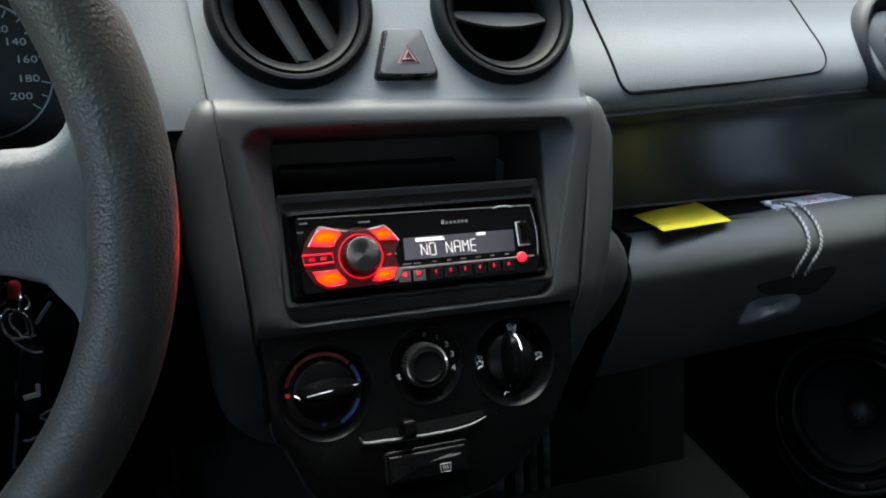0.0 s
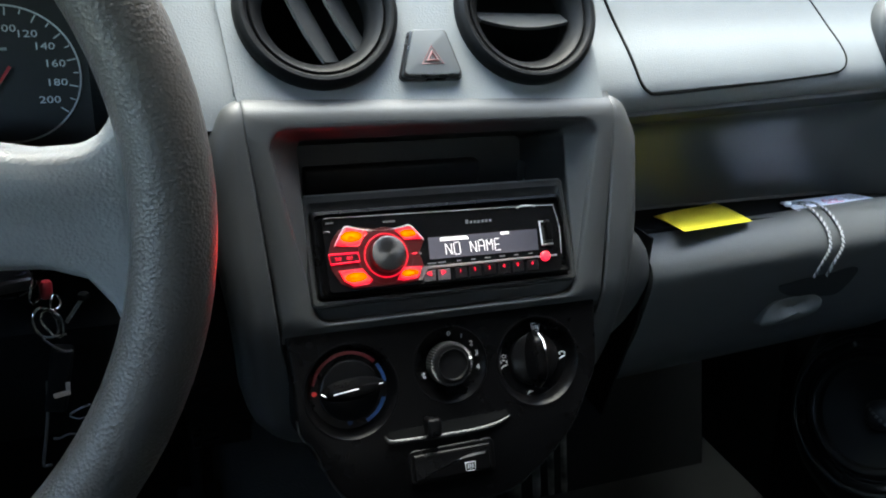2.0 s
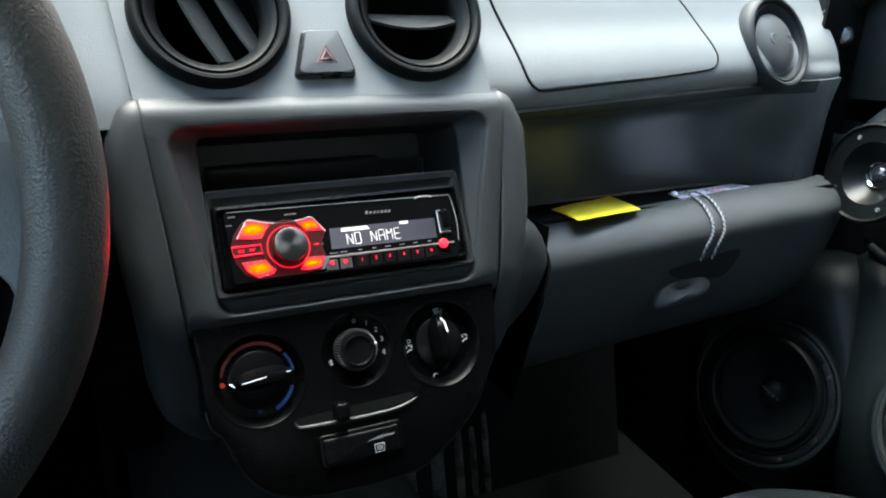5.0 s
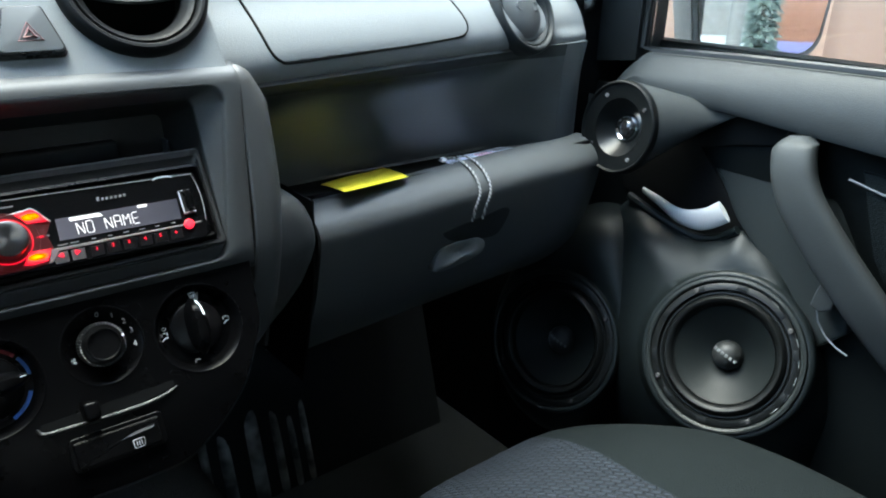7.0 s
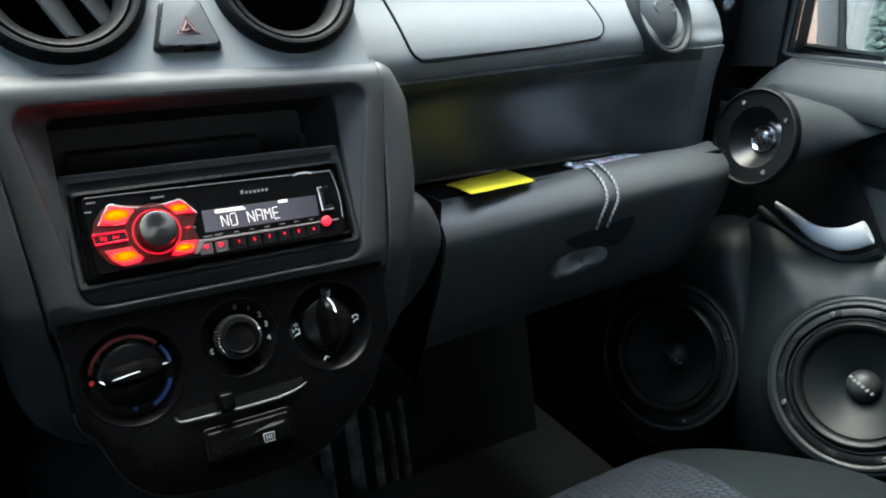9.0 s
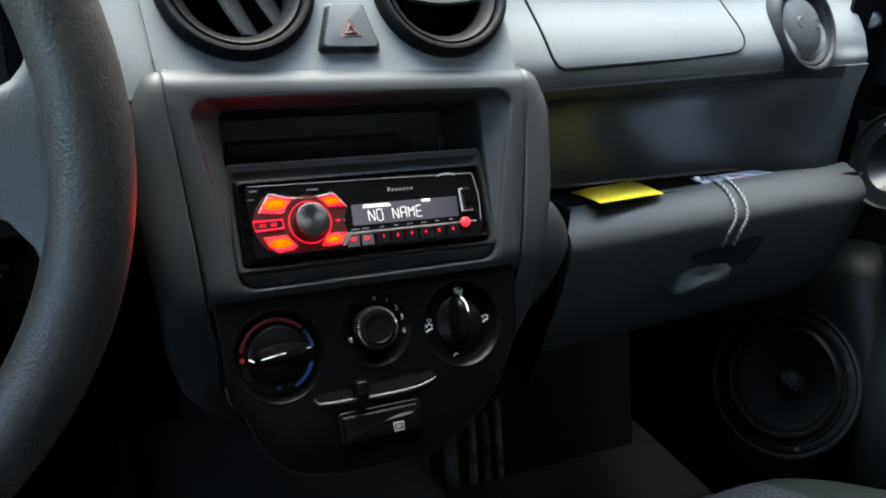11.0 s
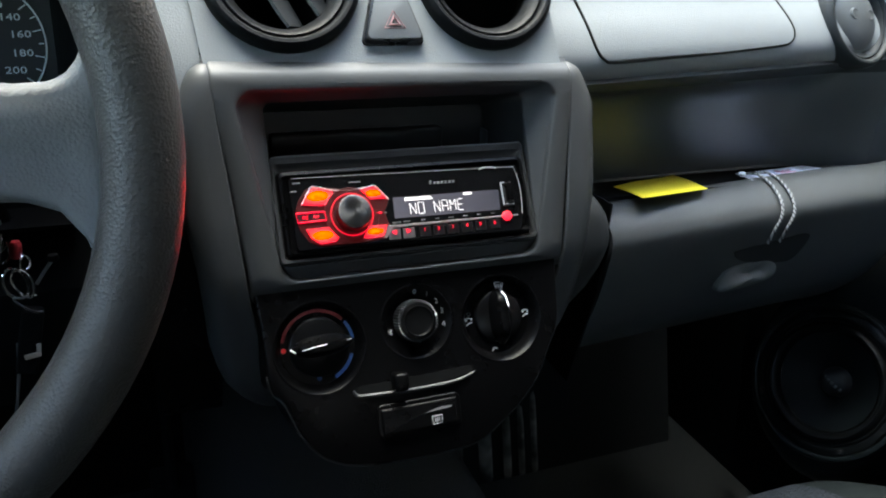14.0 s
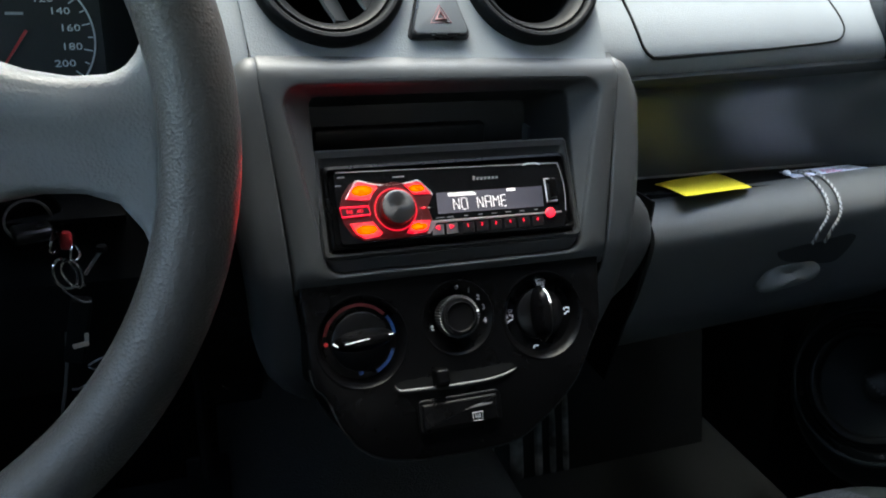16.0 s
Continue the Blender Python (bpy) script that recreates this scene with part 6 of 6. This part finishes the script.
part("binnacle_wall", sheet(lambda s, z: (-0.2205 + 0.050 * s ** 1.4, 0.178 - 0.150 * s + 0.30 * (z - 0.85), z), [i / 8 for i in range(9)], [0.76 + 0.03 * i for i in range(8)], 0.003), DOOR, gauge, "grey hollow round the instruments")
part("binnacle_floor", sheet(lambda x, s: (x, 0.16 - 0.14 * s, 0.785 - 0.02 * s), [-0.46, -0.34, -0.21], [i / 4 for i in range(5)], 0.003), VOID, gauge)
part("hood", sheet(lambda x, s: (x, 0.26 - 0.38 * s, 0.985 + 0.012 * math.sin(math.pi * s)), [-0.50, -0.34, -0.178], [i / 6 for i in range(7)], 0.004), DASH, gauge)

# ---- ignition and keys ----
ignition = thing("ignition_lock", (-0.268, 0.03, 0.765), "black ignition lock with a bright collar", "ignition lock")
IG = facing((-0.268, 0.028, 0.764), (0.25, -0.93, 0.1))
part("barrel", lathe([(0.021, -0.05), (0.021, 0.0), (0.019, 0.003), (0.014, 0.004), (0.0125, 0.001), (0.0001, 0.001)], IG, 28), PANEL, ignition)
part("collar", lathe([(0.0145, 0.003), (0.0140, 0.0052), (0.0128, 0.0052), (0.0125, 0.002)], IG, 28), material("worn_collar", (0.20, 0.20, 0.205), 0.35, metal=0.9, vary=0), ignition)
STEEL = material("dark_worn_steel", (0.10, 0.10, 0.105), 0.4, metal=0.8)
keys = thing("car_keys", (-0.25, 0.01, 0.70), "bunch of keys with chrome rings and a black fob", "keys")
part("key_head", block(0.022, 0.026, 0.008, IG @ Matrix.Translation((0, -0.004, 0.016)) @ Matrix.Rotation(radians(90), 4, "X"), 0.003, 3), BLACK, keys)
part("red_cap", lathe([(0.0001, 0.0), (0.0030, 0.0004), (0.0036, 0.003), (0.0036, 0.009), (0.0026, 0.0112), (0.0001, 0.0116)], Matrix.Translation((-0.2455, 0.005, 0.7515)) @ Matrix.Rotation(radians(6), 4, "Y"), 16), material("red_plastic", (0.20, 0.012, 0.016), 0.35, vary=0), keys, "small red key cap")


def key_ring(c, r, squash, tilt, turn, wire=0.0008):
    m = Matrix.Translation(c) @ Matrix.Rotation(radians(turn), 4, "Y") @ Matrix.Rotation(radians(tilt), 4, "Z")
    return tube([m @ Vector((r * squash * math.cos(a), 0.0008 * math.sin(2 * a), r * math.sin(a))) for a in (2 * math.pi * i / 32 for i in range(32))], wire, 8, closed=True)


part("ring", key_ring((-0.2512, 0.005, 0.7570), 0.0075, 0.9, 74, 4), CHROME, keys)
part("ring", key_ring((-0.2412, 0.004, 0.7490), 0.0050, 0.8, 60, -6), CHROME, keys)
part("ring", key_ring((-0.2485, 0.005, 0.7345), 0.0105, 0.62, 20, -14, 0.0010), CHROME, keys)
part("ring", key_ring((-0.2440, 0.002, 0.7350), 0.0098, 0.66, -25, -10, 0.0009), CHROME, keys)
part("wire_loop", tube(smooth_path([(-0.2378, 0.004, 0.7256), (-0.2440, 0.002, 0.7262), (-0.2500, 0.003, 0.7256), (-0.2504, 0.003, 0.7240), (-0.2450, 0.001, 0.7192), (-0.2400, 0.002, 0.7150), (-0.2361, 0.004, 0.7138)], 5), 0.0006, 8), STEEL, keys, "flat bent steel wire")
part("fob", block(0.0130, 0.010, 0.047, Matrix.Translation((-0.2470, 0.008, 0.692)) @ Matrix.Rotation(radians(13), 4, "Y"), 0.003, 3), VOID, keys, "black plastic fob")
tag = part("tag", block(0.0098, 0.0016, 0.0032, Matrix.Translation((-0.2460, 0.0020, 0.6840)) @ Matrix.Rotation(radians(-10), 4, "Y"), 0.0005), material("beige_tag", (0.30, 0.245, 0.20), 0.6), keys, "worn beige tag")
part("tag_tongue", block(0.0026, 0.0014, 0.0070, Matrix.Translation((-0.2420, 0.0022, 0.6885)) @ Matrix.Rotation(radians(6), 4, "Y"), 0.0005), material("worn_grey_tag", (0.20, 0.19, 0.18), 0.6), tag)
for path, wire in ((((-0.2440, 0.006, 0.6655), (-0.2400, 0.004, 0.6690), (-0.2355, 0.004, 0.6708), (-0.2310, 0.005, 0.6712)), 0.0007), (((-0.2445, 0.006, 0.6640), (-0.2400, 0.004, 0.6625), (-0.2350, 0.004, 0.6630), (-0.2310, 0.005, 0.6645)), 0.0005), (((-0.2560, 0.005, 0.6490), (-0.2520, 0.003, 0.6500), (-0.2480, 0.002, 0.6525), (-0.2445, 0.002, 0.6528), (-0.2420, 0.004, 0.6505)), 0.0008)):
    part("key_edge", tube(smooth_path(path, 5), wire, 8), STEEL, keys, "worn edge of a steel key")
part("strap", tube(smooth_path([(-0.2545, 0.010, 0.690), (-0.2565, 0.006, 0.671), (-0.2605, 0.005, 0.650), (-0.2646, 0.005, 0.6318), (-0.2640, 0.005, 0.6285), (-0.2600, 0.005, 0.6285)], 5), 0.0010, 8), material("dark_grey_strap", (0.05, 0.052, 0.052), 0.5), keys, "thin grey strap")
lever = thing("column_lever", (-0.232, 0.03, 0.738), "thin grey lever on the steering column", "lever")
part("rod", tube([(-0.2379, 0.012, 0.7297), (-0.2330, 0.012, 0.7368), (-0.2262, 0.012, 0.7462)], 0.0011, 8), DASH, lever)
part("boss", lathe([(0.0001, -0.003), (0.003, -0.002), (0.0035, 0.0), (0.003, 0.002), (0.0001, 0.003)], Matrix.Translation((-0.2262, 0.013, 0.7462)), 12), VOID, lever)

# ---- floor, tunnel and mats ----
tunnel = thing("floor_tunnel", (0, 0.2, 0.05), "black carpeted centre tunnel under the console", "tunnel", kind="structure")
part("carpet", sheet(lambda y, a: (0.155 * math.copysign(abs(math.cos(a)) ** 0.5, math.cos(a)), y, 0.05 + 0.42 * abs(math.sin(a)) ** 0.6 * (1 if y > -0.05 else 0.6)), [-0.9, -0.4, -0.08, 0.0, 0.2, 0.4, 0.6], [math.pi * i / 16 for i in range(17)], 0.004), CARPET, tunnel)
MATR = material("black_ribbed_rubber", (0.036, 0.0385, 0.0385), 0.5, spec=0.5, vary=0.4, vary_scale=14)
mat_ob = thing("floor_mat", (0.35, 0.25, 0.06), "black ribbed rubber floor mat", "floor mat")
# Pale streaks in the rib colour stand in for glossy reflections
RIBBED = material("light_streaked_rubber", (0.04, 0.042, 0.041), 0.34, rough_vary=0.08, spec=0.7)
rt = RIBBED.node_tree
# dust and worn: only the noise and ramp of those light streaks
dust, worn = rt.nodes.new("ShaderNodeTexNoise"), rt.nodes.new("ShaderNodeValToRGB")
dust.inputs["Scale"].default_value = 24.0
worn.color_ramp.elements[0].position, worn.color_ramp.elements[0].color = 0.40, (0.026, 0.028, 0.0275, 1)
worn.color_ramp.elements[1].position, worn.color_ramp.elements[1].color = 0.70, (0.36, 0.37, 0.36, 1)
rt.links.new(rt.nodes.new("ShaderNodeTexCoord").outputs["Object"], dust.inputs["Vector"])
rt.links.new(dust.outputs["Fac"], worn.inputs["Fac"])
rt.links.new(worn.outputs["Color"], rt.nodes["Principled BSDF"].inputs["Base Color"])
def toe(x, s, lift=0.0):
    return Vector((x, 0.44 + 0.10 * s - 0.95 * lift, 0.06 + 0.34 * s + 0.3 * lift))
def ribbed_toe(x, t):
    wave = math.sin(2 * math.pi * x / 0.034 + 2.4 * math.sin(x * 31))
    return toe(x, t, 0.0060 * max(0.0, wave) ** 0.6 * min(1.0, max(0.0, (0.46 + 0.05 * math.sin(61 * x) - t) / 0.10)) * min(1.0, t / 0.05))


part("toe_panel", sheet(toe, [0.165 + 0.053 * i for i in range(11)], [0.15 * i for i in range(7)], 0.004), CARPET, mat_ob, "dark carpeted toe board")
# Ribs that carry the painted light streaks
part("streaked_ribs", sheet(lambda x, t: ribbed_toe(x, t) + Vector((0, -0.0015, 0)), [0.170 + 0.003 * i for i in range(88)], [0.03, 0.05, 0.1, 0.2, 0.3, 0.4, 0.44, 0.47, 0.49], 0.001), RIBBED, mat_ob, "ribs of the rubber mat with painted streaks of light", smooth=70)
def mat_floor(x, y):
    return (x, y, 0.065 + 0.0012 * (math.sin(x * 240) > 0.2))
part("mat_floor", sheet(mat_floor, [0.225 + 0.0046 * i for i in range(88)], [-0.05, 0.1, 0.25, 0.38, 0.44], 0.003), MATR, mat_ob)
pedal = thing("accelerator_pedal", (-0.17, 0.30, 0.20), "black accelerator pedal in the dark footwell", "pedal")
part("pad", block(0.05, 0.012, 0.15, Matrix.Translation((-0.175, 0.30, 0.25)) @ Matrix.Rotation(radians(-25), 4, "X"), 0.005, 2), VOID, pedal)
part("arm", tube([(-0.175, 0.31, 0.30), (-0.175, 0.40, 0.42), (-0.175, 0.55, 0.50)], 0.008, 8), VOID, pedal)

# ---- front seats ----
def seat_back(x0):
    def fn(u, z):
        e = abs(u) ** 4
        y = -0.60 - 0.22 * (z - 0.40) - 0.05 * e * 0 + 0.05 * abs(u) ** 2
        return (x0 + 0.25 * u * (1 - 0.25 * max(0, (z - 0.75) / 0.4) ** 2), y, z)
    return sheet(fn, [-1 + i / 8 for i in range(17)], [0.36 + 0.05 * i for i in range(15)], 0.10)


part("backrest", seat_back(0.38), CLOTH, seat)
driver = thing("driver_seat", (-0.36, -0.6, 0.1), "charcoal cloth driver's seat behind the camera", "car seat")
part("backrest", seat_back(-0.36), CLOTH, driver)
part("base", block(0.48, 0.46, 0.36, Matrix.Translation((-0.36, -0.86, 0.25)), 0.05, 3), CLOTH, driver)
